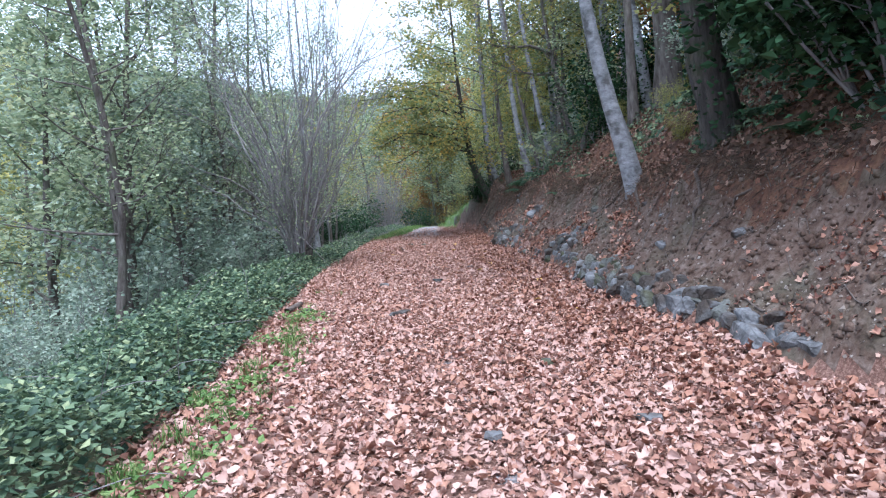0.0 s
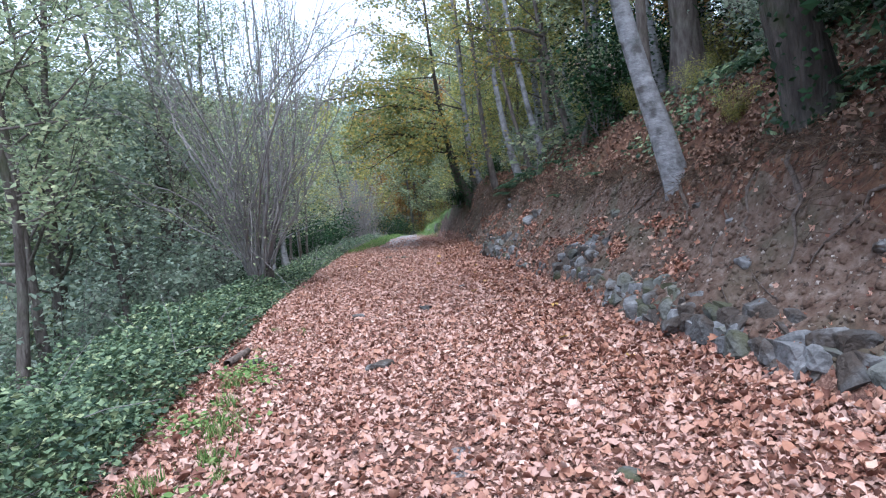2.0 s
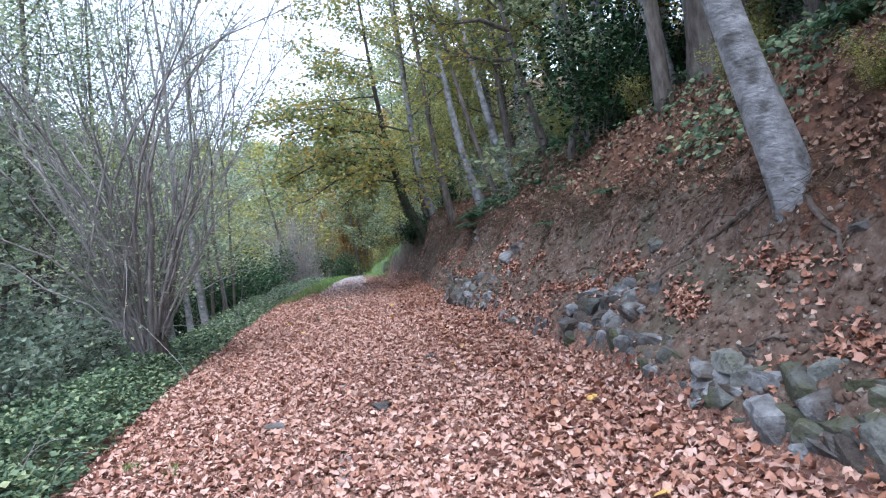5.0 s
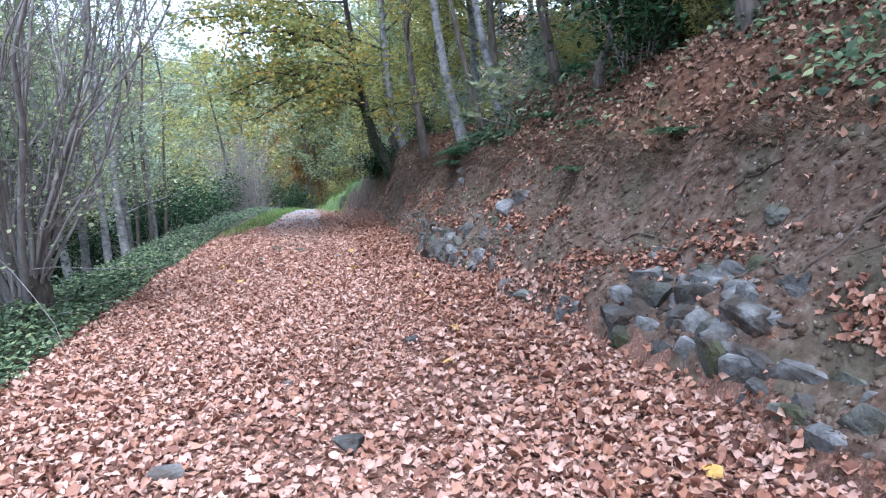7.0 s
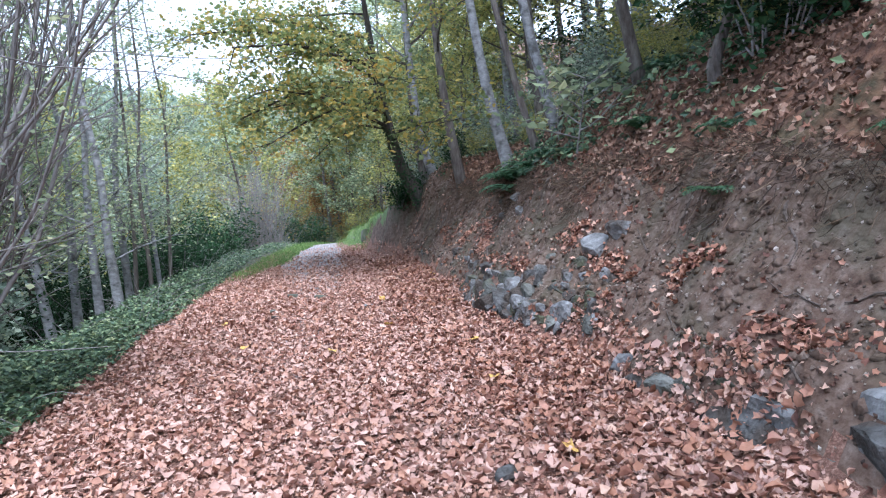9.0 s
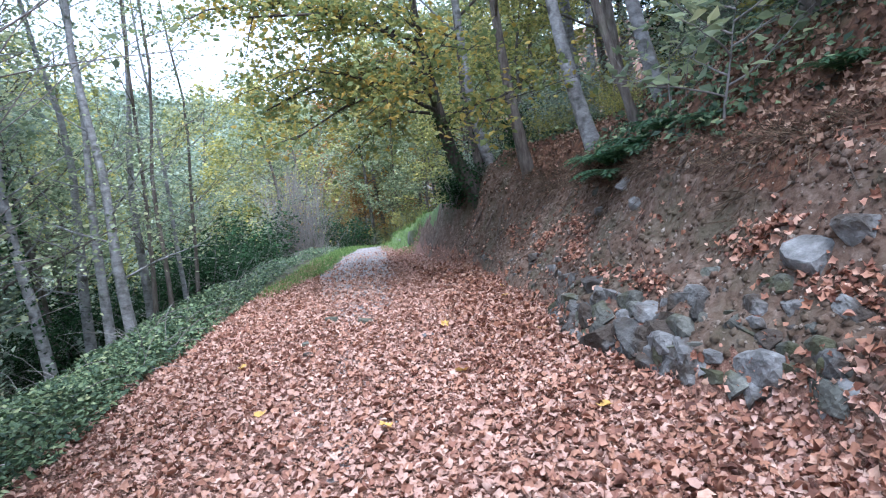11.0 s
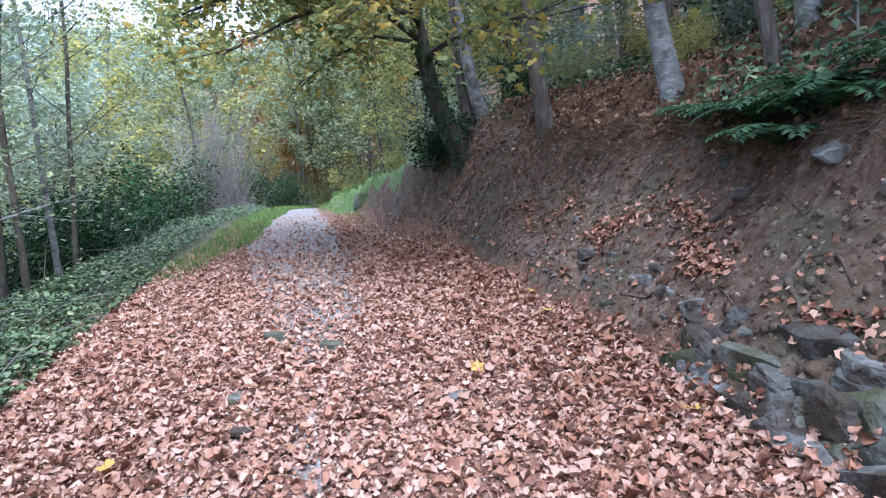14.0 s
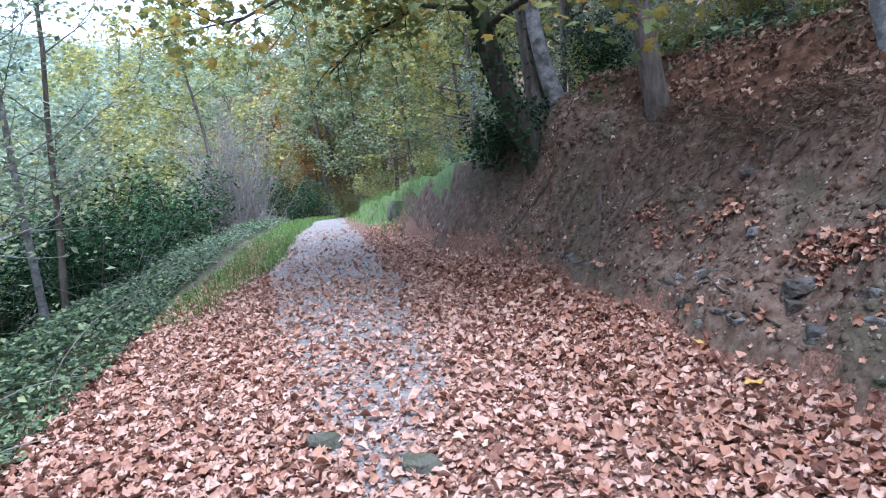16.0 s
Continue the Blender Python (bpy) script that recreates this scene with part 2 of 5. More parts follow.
def ground_z(x, y):
    x, y = np.asarray(x, float), np.asarray(y, float)
    steep = np.interp(y, [23.5, 25, 26.5, 28, 34, 38, 42], [1, 0.65, 0.55, 0.45, 0.5, 0.7, 1])
    lower = np.interp(y, [38, 42, 50, 70], [1, 0.7, 0.6, 0.8])
    d, e = (x - right_edge(y)) / steep, left_edge(y) - x
    bank = np.interp(d, [-0.7, -0.3, 0, 0.1, 0.5, 0.82, 1.0, 1.15, 1.6, 2.2, 3, 6, 12, 30, 80, 400],
                     [0, 0.03, 0.12, 0.33, 0.78, 1.16, 1.58, 1.76, 2.1, 2.7, 3.15, 4.1, 5.8, 13, 30, 80])
    crest = np.interp(y, [8, 17, 20, 22, 26, 27.2, 28, 30, 33, 36, 39, 46], [3.3, 3.0, 2.9, 2.4, 2.2, 1.8, 1.5, 1.28, 0.95, 0.45, 0.3, 1.0]) + 0.15 * np.clip(d - 1.5, 0, 60) + 0.4 * np.clip(x - right_edge(y) - 5, 0, 60) * np.interp(y, [10, 16, 34, 46], [0.3, 1, 1, 0.6])
    bank = np.minimum(bank, crest)
    fall = np.interp(e, [0, 0.6, 1.5, 3, 6, 12, 30, 60, 120, 250, 500], [0, -0.03, -0.2, -0.8, -2.0, -4.3, -9, -10, 2, 34, 60])
    on_bank = np.clip(d / 0.25, 0, 1) * np.clip(3 - d, 0.3, 1)
    rough = 0.17 * value_noise(x + 0.6 * y, y, 0.7, 1, 4) + 0.09 * value_noise(x, y, 0.26, 2, 2)
    wild = np.clip((e - 0.3) / 2, 0, 1) * 0.14 * value_noise(x, y, 1.6, 3, 3)
    ahead = np.interp(y, [37, 40, 47, 56, 75, 500], [0, -0.22, -0.8, -0.5, 3.5, 90])
    return bank * lower + fall + on_bank * rough * (0.4 + 0.6 * lower) + wild + ahead + 0.014 * value_noise(x, y, 0.5, 4, 2)


def ground_normal(x, y):
    h = 0.06
    gx = (ground_z(x + h, y) - ground_z(x - h, y)) / (2 * h)
    gy = (ground_z(x, y + h) - ground_z(x, y - h)) / (2 * h)
    n = np.stack([-gx, -gy, np.ones_like(gx)], 1)
    return n / np.linalg.norm(n, axis=1, keepdims=True)


def on_ground(x, y, sink=0.0):
    return (x, y, float(ground_z(np.array([x]), np.array([y]))[0]) - sink)


def graded(spans):
    out = []
    for a, b, step in spans:
        out.append(np.arange(a, b - 1e-6, step))
    return np.concatenate(out + [np.array([spans[-1][1]])])


gx = graded([(-600, -120, 40), (-120, -40, 10), (-40, -12, 2.0), (-12, -4, 0.5), (-4, 1, 0.14), (1, 4, 0.065), (4, 8, 0.2), (8, 20, 1), (20, 60, 5), (60, 600, 45)])
gy = graded([(-600, -60, 45), (-60, -8, 4), (-8, 0, 0.5), (0, 4, 0.16), (4, 27, 0.085), (27, 42, 0.2), (42, 70, 1), (70, 160, 8), (160, 700, 45)])
GX, GY = np.meshgrid(gx, gy)
GZ = ground_z(GX, GY)
nx, ny = len(gx), len(gy)
ii = (np.arange(ny - 1)[:, None] * nx + np.arange(nx - 1)[None, :]).ravel()
ground_me = raw_mesh("ground", np.stack([GX.ravel(), GY.ravel(), GZ.ravel()], 1), np.stack([ii, ii + 1, ii + nx + 1, ii + nx], 1))
for m in (M_PATH, M_EARTH, M_LITTER, M_GRAVEL, M_FLOOR, M_TURF):
    ground_me.materials.append(m)
cx = ((GX[:-1, :-1] + GX[1:, 1:]) / 2).ravel()
cy = ((GY[:-1, :-1] + GY[1:, 1:]) / 2).ravel()
jitter = 0.16 * value_noise(cx, cy, 0.6, 11, 3)
dd, ee = cx - right_edge(cy) + jitter, left_edge(cy) - cx + jitter
slot = np.zeros(len(cx), np.int32)
slot[dd > 0.05] = 1
slot[dd > 0.98 + 0.3 * value_noise(cx, cy, 1.5, 12, 2)] = 2
mid = (right_edge(cy) + left_edge(cy)) / 2 - 0.1
half_gravel = np.interp(cy, [20.5, 23.5, 26, 30, 36, 45], [0, 0.75, 0.95, 0.9, 0.65, 0.6])
slot[(np.abs(cx - mid) + jitter < half_gravel) & (dd < 0)] = 3
slot[(dd < 0.0) & (ee > -np.interp(cy, [24, 27, 30, 35, 38], [-0.5, 0.35, 0.8, 0.75, 0.4])) & (cy > 24)] = 5
slot[(ee > 0.15) & (cy < 22)] = 4
slot[(ee > 0.2)] = 4
slot[(cy > 28.5) & (dd > 0.3) & (dd < 3) & (value_noise(cx, cy, 1.2, 13, 2) > -0.55)] = 5
slot[(cy > 33) & (cy < 41) & (dd > -0.3) & (dd < 0.35) & (value_noise(cx, cy, 1.2, 13, 2) > -0.3)] = 5
ground_me.polygons.foreach_set("material_index", slot)
ground = tagged(new("ground", ground_me), "leaf-strewn earth track below a bare soil bank", "ground", kind="structure")


# ---- scatter and tube helpers ----
def bases(normals, spread, yaw=None):
    """Axes whose z is near the normals, turned at random: columns x, y, z."""
    n = len(normals)
    z = normals + rng.normal(0, 1, (n, 3)) * spread
    z /= np.linalg.norm(z, axis=1, keepdims=True) + 1e-9
    a = rng.uniform(0, 2 * np.pi, n) if yaw is None else yaw
    t = np.stack([np.cos(a), np.sin(a), np.zeros(n)], 1)
    x = np.cross(t, z)
    x /= np.linalg.norm(x, axis=1, keepdims=True) + 1e-9
    return np.stack([x, np.cross(z, x), z], 2)


def stamp(templates, pos, rot, size):
    """Copies of the templates (verts, tris) at the poses, shared out at random, as one pair of arrays."""
    which = rng.integers(0, len(templates), len(pos))
    vs, fs, base = [], [], 0
    for k, (tv, tf) in enumerate(templates):
        s = which == k
        n = int(s.sum())
        if not n:
            continue
        v = np.einsum("nij,kj->nki", rot[s], tv) * size[s][:, None, None] + pos[s][:, None, :]
        f = tf[None] + (np.arange(n) * len(tv))[:, None, None] + base
        vs.append(v.reshape(-1, 3))
        fs.append(f.reshape(-1, 3))
        base += n * len(tv)
    return np.concatenate(vs), np.concatenate(fs)


def lobed_leaf(curl, fold, seed, lobes=5):
    """A lobed leaf about 1 across, a fan round its middle."""
    r = np.random.default_rng(seed)
    pts = []
    for i in range(lobes):
        a = np.pi / 2 + (i - (lobes - 1) / 2) * 2 * np.pi / (lobes + 0.8)
        b = a + np.pi / (lobes + 0.8)
        pts.append((np.cos(a) * r.uniform(0.46, 0.58), np.sin(a) * r.uniform(0.46, 0.6)))
        if i < lobes - 1:
            q = r.uniform(0.3, 0.42)
            pts.append((np.cos(b) * q, np.sin(b) * q))
    pts.append((0.03, -0.34))
    v = np.array([(0, 0)] + pts)
    radius = np.hypot(v[:, 0], v[:, 1])
    z = curl * radius ** 2 * (1 + 0.6 * np.sin(3 * np.arctan2(v[:, 1], v[:, 0]) + seed)) + fold * np.abs(v[:, 0]) + r.normal(0, 0.07, len(v))
    tv = np.column_stack([v, z])
    n = len(pts)
    return tv, np.array([(0, 1 + i, 1 + (i + 1) % n) for i in range(n)])


def curled_leaf(roll, seed):
    """A dry leaf rolled up along its length."""
    r = np.random.default_rng(seed)
    rows = []
    for u, w in ((-0.5, 0.03), (-0.2, 0.3), (0.15, 0.34), (0.5, 0.05)):
        for side in (-1, 0, 1):
            rows.append((side * w * r.uniform(0.75, 1.15), u + r.normal(0, 0.04), roll * abs(side) * w * 1.4 + 0.25 * u * u + r.normal(0, 0.03)))
    tris = []
    for i in range(3):
        for j in range(2):
            k = 3 * i + j
            tris += [(k, k + 1, k + 4), (k, k + 4, k + 3)]
    return np.array(rows), np.array(tris)


FALLEN = [lobed_leaf(c, f, s, n) for s, (c, f, n) in enumerate([(0.9, 0.15, 5), (-0.9, 0.2, 5), (0.4, -0.5, 4), (1.4, 0.4, 5), (-0.4, 0.7, 3), (-1.3, 0.0, 5), (0.3, 0.1, 4)])]
FALLEN += [curled_leaf(c, 90 + k) for k, c in enumerate((0.5, 1.0, -0.6))]
LITTER = [lobed_leaf(c, f, 60 + s, 4 + s % 2) for s, (c, f) in enumerate([(0.9, 0.15), (-0.9, 0.2), (0.4, -0.5), (1.4, 0.4), (-0.4, 0.7)])]
LOBED = [lobed_leaf(0.15, -0.12, 21, 5), lobed_leaf(-0.2, 0.1, 22, 5)]
OVAL = [(np.array([(0, 0, 0), (0.3, 0.45, 0.1), (0, 1, -0.05), (-0.3, 0.45, 0.1)]), np.array([(0, 1, 2), (0, 2, 3)])),
        (np.array([(0, 0, 0), (0.36, 0.5, -0.08), (0, 0.95, 0.1), (-0.36, 0.5, -0.02)]), np.array([(0, 1, 2), (0, 2, 3)]))]
LONG = [(np.array([(0, 0, 0), (0.17, 0.4, 0.05), (0, 1, -0.12), (-0.17, 0.4, 0.05)]), np.array([(0, 1, 2), (0, 2, 3)]))]
BLADE = [(np.array([(-0.035, 0, 0), (0.035, 0, 0), (0.026, 0.1, 0.5), (-0.026, 0.1, 0.5), (0.0, 0.38, 0.92)]), np.array([(0, 1, 2), (0, 2, 3), (3, 2, 4)])),
         (np.array([(-0.03, 0, 0), (0.03, 0, 0), (0.02, -0.03, 0.6), (-0.02, -0.03, 0.6), (0.0, 0.1, 1.0)]), np.array([(0, 1, 2), (0, 2, 3), (3, 2, 4)]))]
STRAND = [(tv * (0.4, 1, 1), tf) for tv, tf in BLADE]
UP = np.array([0.0, 0.0, 1.0])


def up_normals(n):
    return np.tile(UP, (n, 1))


class Tubes:
    """Gathers round, tapering stems into one mesh of quads."""

    def __init__(self):
        self.v, self.f, self.n = [], [], 0

    def add(self, pts, radii, sides=6, wobble=0.0, flare=0.0):
        pts, radii = np.asarray(pts, float), np.asarray(radii, float)
        k = len(pts)
        tan = np.gradient(pts, axis=0)
        tan /= np.linalg.norm(tan, axis=1, keepdims=True) + 1e-9
        ref = np.array([0.31, 0.95, 0.05]) if abs(tan[0][2]) > 0.6 else UP
        side = np.cross(tan, ref)
        side /= np.linalg.norm(side, axis=1, keepdims=True) + 1e-9
        other = np.cross(tan, side)
        a = np.linspace(0, 2 * np.pi, sides, endpoint=False)
        r = radii[:, None] * (1 + wobble * rng.normal(0, 1, (k, sides)))
        if flare:
            fall = np.exp(-np.arange(k) * 1.1)[:, None]
            r = r * (1 + flare * fall * (0.6 + 0.6 * np.abs(np.sin(a * 2.5 + 0.7)))[None, :])
        v = pts[:, None] + r[..., None] * (np.cos(a)[None, :, None] * side[:, None] + np.sin(a)[None, :, None] * other[:, None])
        i, j = np.arange(k - 1)[:, None] * sides, np.arange(sides)[None, :]
        j2 = (j + 1) % sides
        self.f.append(np.stack([i + j, i + j2, i + sides + j2, i + sides + j], -1).reshape(-1, 4) + self.n)
        self.v.append(v.reshape(-1, 3))
        self.n += k * sides

    def mesh(self, name):
        return raw_mesh(name, np.concatenate(self.v), np.concatenate(self.f))


def bent(start, way, length, steps, rise=0.0, wander=0.06):
    """A stem's line that sets off along way, bends up by rise and wanders."""
    d = np.array(way, float)
    d /= np.linalg.norm(d)
    pts = [np.array(start, float)]
    for _ in range(steps):
        d = d + UP * rise / steps + rng.normal(0, wander, 3)
        d /= np.linalg.norm(d)
        pts.append(pts[-1] + d * length / steps)
    return np.array(pts)


def along(pts, s):
    u = s * (len(pts) - 1)
    i = min(int(u), len(pts) - 2)
    return pts[i] + (pts[i + 1] - pts[i]) * (u - i), pts[i + 1] - pts[i]


def tree(at, label, height, radius, bark, leaf_mat, line=None, limbs=14, limb_from=0.35, limb_len=2.4, limb_up=0.5, twigs=5, leaves=4000,
         leaf=0.1, shape=OVAL, group="", split=False, name="tree", category="tree", side=None, sides=9, spread=0.22, ivy=0, crown_label="", own_limbs=(), limb_rise=0.25, limb_thick=0.42):
    """trunk along line (points above the base), limbs up it, twigs on them, leaves round the twigs."""
    root = thing(name, at, label, category, group)
    if line is None:
        line = bent((0, 0, -0.3), (rng.normal(0, 0.05), rng.normal(0, 0.05), 1), height + 0.3, 9, 0.1, 0.045)
    else:
        line = np.array(line, float)
        u = np.linspace(0, 1, len(line))
        w = np.linspace(0, 1, 13)
        line = np.stack([np.interp(w, u, line[:, k]) for k in range(3)], 1)
        line[1:-1] = (line[:-2] + 2 * line[1:-1] + line[2:]) / 4
    k = len(line)
    r = radius * (1 - 0.86 * np.linspace(0, 1, k) ** 1.1)
    t = Tubes()
    t.add(line, r, sides, 0.05, 0.55)
    part("trunk", t.mesh("trunk"), bark, root)
    tips, minor = [], Tubes()
    azimuth = rng.uniform(0, 6.28)
    for i in range(limbs):
        s = limb_from + (0.98 - limb_from) * (i + rng.uniform(0, 0.8)) / limbs
        p, d = along(line, s)
        azimuth += 2.4 + rng.normal(0, 0.4)
        az = azimuth if side is None else side + rng.normal(0, 0.9)
        ln = limb_len * (1.1 - 0.65 * max(0, (s - limb_from) / (1 - limb_from))) * rng.uniform(0.7, 1.2)
        limb = bent(p, (math.cos(az), math.sin(az), limb_up * rng.uniform(0.4, 1.4)), ln, 6, limb_rise, 0.09)
        lr = max(0.012, limb_thick * np.interp(s * (k - 1), np.arange(k), r))
        radii = lr * np.linspace(1, 0.16, 7)
        one, held = Tubes(), Tubes() if split else minor
        one.add(limb, radii, 6 if split else 5, 0.05)
        limb_ob = part("limb", one.mesh("limb"), bark, root)
        for _ in range(twigs):
            q, dq = along(limb, rng.uniform(0.25, 1.0))
            way = dq / (np.linalg.norm(dq) + 1e-9) + rng.normal(0, 0.55, 3) * (1, 1, 0.6)
            tw = bent(q, way, ln * rng.uniform(0.25, 0.5), 4, 0.05, 0.12)
            held.add(tw, np.linspace(max(0.006, lr * 0.22), 0.003, 5), 4 if split else 3)
            tips.append(tw)
        if split:
            part("twigwork", held.mesh("twigs"), bark, limb_ob, kind="stuff")
    for pts, r0 in own_limbs:
        pts = np.array(pts, float)
        one = Tubes()
        one.add(pts, np.linspace(r0, r0 * 0.25, len(pts)), 7, 0.06)
        part("limb", one.mesh("limb"), bark, root)
        for _ in range(14):
            q, dq = along(pts, rng.uniform(0.3, 1.0))
            tw = bent(q, dq / np.linalg.norm(dq) + rng.normal(0, 0.6, 3), rng.uniform(0.4, 1.1), 4, 0, 0.12)
            minor.add(tw, np.linspace(r0 * 0.25, 0.003, 5), 4)
            tips.append(tw)
    if minor.v:
        part("branchwork", minor.mesh("branches"), bark, root, kind="stuff")
    if leaves and tips:
        tips = np.array(tips)
        c = rng.integers(0, len(tips), leaves)
        s = rng.uniform(0.5, 4, leaves)
        i = np.minimum(s.astype(int), 3)
        pos = tips[c, i] + (tips[c, i + 1] - tips[c, i]) * (s - i)[:, None] + rng.normal(0, spread, (leaves, 3)) * (1, 1, 0.6)
        v, f = stamp(shape, pos, bases(up_normals(leaves), 0.55), leaf * rng.uniform(0.6, 1.25, leaves))
        part("crown", raw_mesh("crown", v, f, False), leaf_mat, root, crown_label)
    if ivy:
        s = rng.uniform(0, 0.55, ivy)
        u = s * (k - 1)
        i = u.astype(int)
        centre = line[i] + (line[i + 1] - line[i]) * (u - i)[:, None]
        a = rng.uniform(0, 6.28, ivy)
        out = np.stack([np.cos(a), np.sin(a), 0 * a], 1)
        pos = centre + out * (np.interp(u, np.arange(k), r) + rng.uniform(0.0, 0.07, ivy))[:, None]
        v, f = stamp(OVAL, pos, bases(out, 0.5), 0.08 * rng.uniform(0.6, 1.2, ivy))
        part("ivy", raw_mesh("ivy", v, f, False), M_LAUREL, root, "dark green climbing ivy")
    return root


def bush(at, label, width, height, stems, leaves, leaf, leaf_mat, bark=None, shape=OVAL, group="", name="bush", fan=0.55, twigs=5, spread=0.16, stump=0.0, category="bush", wander=0.07, thick=0):
    """Many stems from one foot, with twigs and leaves."""
    root = thing(name, at, label, category, group)
    bark = bark or M_TWIG
    minor, tips = Tubes(), []
    for number in range(stems):
        a, lean = rng.uniform(0, 6.28), fan * rng.uniform(0.15, 1.0) * (0.3 if number < thick else 1.0)
        foot = (0.12 * width * math.cos(a) * rng.uniform(0.2, 1), 0.12 * width * math.sin(a) * rng.uniform(0.2, 1), 0.55 * stump - 0.1)
        ln = height * rng.uniform(0.65, 1.08)
        st = bent(foot, (math.cos(a) * lean, math.sin(a) * lean, 1), ln, 8, 0.1, wander)
        t = Tubes()
        t.add(st, np.linspace((0.006 + 0.0032 * ln) * (2.0 if number < thick else 1.0), 0.004, 9), 6)
        part("stem", t.mesh("stem"), bark, root)
        for _ in range(twigs):
            q, dq = along(st, rng.uniform(0.1, 1.0))
            tw = bent(q, dq / np.linalg.norm(dq) + rng.normal(0, 0.5, 3), ln * rng.uniform(0.12, 0.3), 4, 0.1, 0.1)
            minor.add(tw, np.linspace(0.007, 0.003, 5), 3)
            tips.append(tw)
    part("twigwork", minor.mesh("twigs"), bark, root, kind="stuff")
    if stump:
        st = Tubes()
        st.add(bent((0, 0, -0.2), (0.1, 0, 1), stump + 0.2, 5), np.linspace(0.3, 0.2, 6), 10, 0.09, 0.3)
        part("stump", st.mesh("stump"), M_BARK_DARK, root, "dark old coppice stump")
    if leaves:
        tips = np.array(tips)
        c, s = rng.integers(0, len(tips), leaves), rng.uniform(0, 4, leaves)
        i = np.minimum(s.astype(int), 3)
        pos = tips[c, i] + (tips[c, i + 1] - tips[c, i]) * (s - i)[:, None] + rng.normal(0, spread, (leaves, 3))
        v, f = stamp(shape, pos, bases(up_normals(leaves), 0.6), leaf * rng.uniform(0.6, 1.25, leaves))
        part("foliage", raw_mesh("foliage", v, f, False), leaf_mat, root)
    return root


def at_ground(x, y, turn=0.0, scale=1.0, sink=0.05):
    return pose(*on_ground(x, y, sink), 0, 0, turn) @ Matrix.Diagonal((scale, scale, scale, 1))


# ---- trees on the bank ----
def spot(x, y):
    return pose(*on_ground(x, y, 0.05))


tree(pose(2.92, 9.65, 1.7), "pale grey smooth-barked tree leaning over the track", 9, 0.165, M_BARK_GREY, M_YELLOW, name="leaning_tree", limbs=8, limb_from=0.66, limb_len=3, leaves=5000, leaf=0.11, split=True, sides=14,
     line=[(0.15, 0, -0.45), (0.02, 0, 0.0), (-0.24, 0.03, 1.0), (-0.5, 0.08, 2.2), (-0.7, 0.2, 4), (-0.9, 0.3, 6), (-1.0, 0.4, 9)])
tree(spot(3.6, 7.95), "thick dark-barked tree standing on the bank", 12, 0.29, M_BARK_DARK, M_GREEN, name="bank_tree", limbs=9, limb_from=0.6, limb_len=3.2, leaves=4500, leaf=0.11, split=True, sides=14, ivy=500,
     line=[(0.1, 0, -0.5), (0, 0, 0), (-0.2, 0, 1.0), (-0.35, 0, 2), (-0.5, 0.1, 4), (-0.6, 0.2, 7), (-0.6, 0.3, 12)])
tree(spot(5.1, 13.8), "grey-brown forest tree trunk on the hillside", 12, 0.24, M_BARK_BROWN, M_YELLOW, limbs=9, limb_from=0.5, limb_len=2.6, leaves=4000, group="hillside trees", sides=11)
tree(spot(4.3, 13.8), "slim grey-brown tree on the hillside", 11, 0.1, M_BARK_BROWN, M_YELLOW, limbs=8, limb_from=0.5, limb_len=2.2, leaves=3000, group="hillside trees")
tree(spot(5.1, 15.0), "slim pale grey tree on the hillside", 11, 0.11, M_BARK_GREY, M_AUTUMN, limbs=8, limb_from=0.5, limb_len=2.2, leaves=3000, group="hillside trees")
tree(spot(3.8, 16.1), "thin young tree with a crooked foot on the hillside", 6, 0.075, M_BARK_BROWN, M_GREEN, limbs=8, limb_from=0.45, limb_len=1.6, leaves=1500, name="young_tree",
     line=[(-0.02, 0, -0.25), (-0.12, 0, 0.1), (0.02, 0, 0.4), (0.16, 0, 0.8), (0.18, 0, 1.6), (0.1, 0, 3), (0.1, 0, 6)])
tree(spot(3.75, 20.8), "pale grey tree leaning on the hillside", 12, 0.12, M_BARK_GREY, M_YELLOW, limbs=8, limb_from=0.6, limb_len=2.4, leaves=3000, group="hillside trees",
     line=[(0.05, 0, -0.3), (0, 0, 0), (-0.3, 0, 1.3), (-0.7, 0.1, 4), (-1.0, 0.2, 8), (-1.1, 0.2, 12)])
tree(spot(3.35, 20.75), "slim brown tree leaning on the hillside", 11, 0.085, M_BARK_BROWN, M_YELLOW, limbs=8, limb_from=0.6, limb_len=2.4, leaves=3000, group="hillside trees",
     line=[(0.05, 0, -0.3), (0, 0, 0), (-0.35, 0, 1.3), (-0.8, 0.1, 4), (-1.1, 0.2, 8), (-1.3, 0.2, 11)])
tree(spot(3.2, 22.05), "straight grey tree on the bank edge", 12, 0.15, M_BARK_GREY, M_YELLOW, limbs=8, limb_from=0.6, limb_len=2.4, leaves=3500, group="hillside trees", sides=12,
     line=[(0.06, 0, -0.3), (0, 0, 0), (-0.28, 0.05, 1.2), (-0.5, 0.1, 3), (-0.8, 0.2, 8), (-0.9, 0.2, 12)])
tree(spot(2.75, 24.5), "grey-brown tree with a knotted trunk on the bank edge", 12, 0.15, M_BARK_BROWN, M_AUTUMN, limbs=9, limb_from=0.55, limb_len=2.4, leaves=4000, group="hillside trees", sides=12,
     line=[(0.06, 0, -0.3), (0, 0, 0), (-0.16, 0.05, 1.2), (-0.3, 0.1, 3), (-0.4, 0.2, 8), (-0.5, 0.2, 12)])
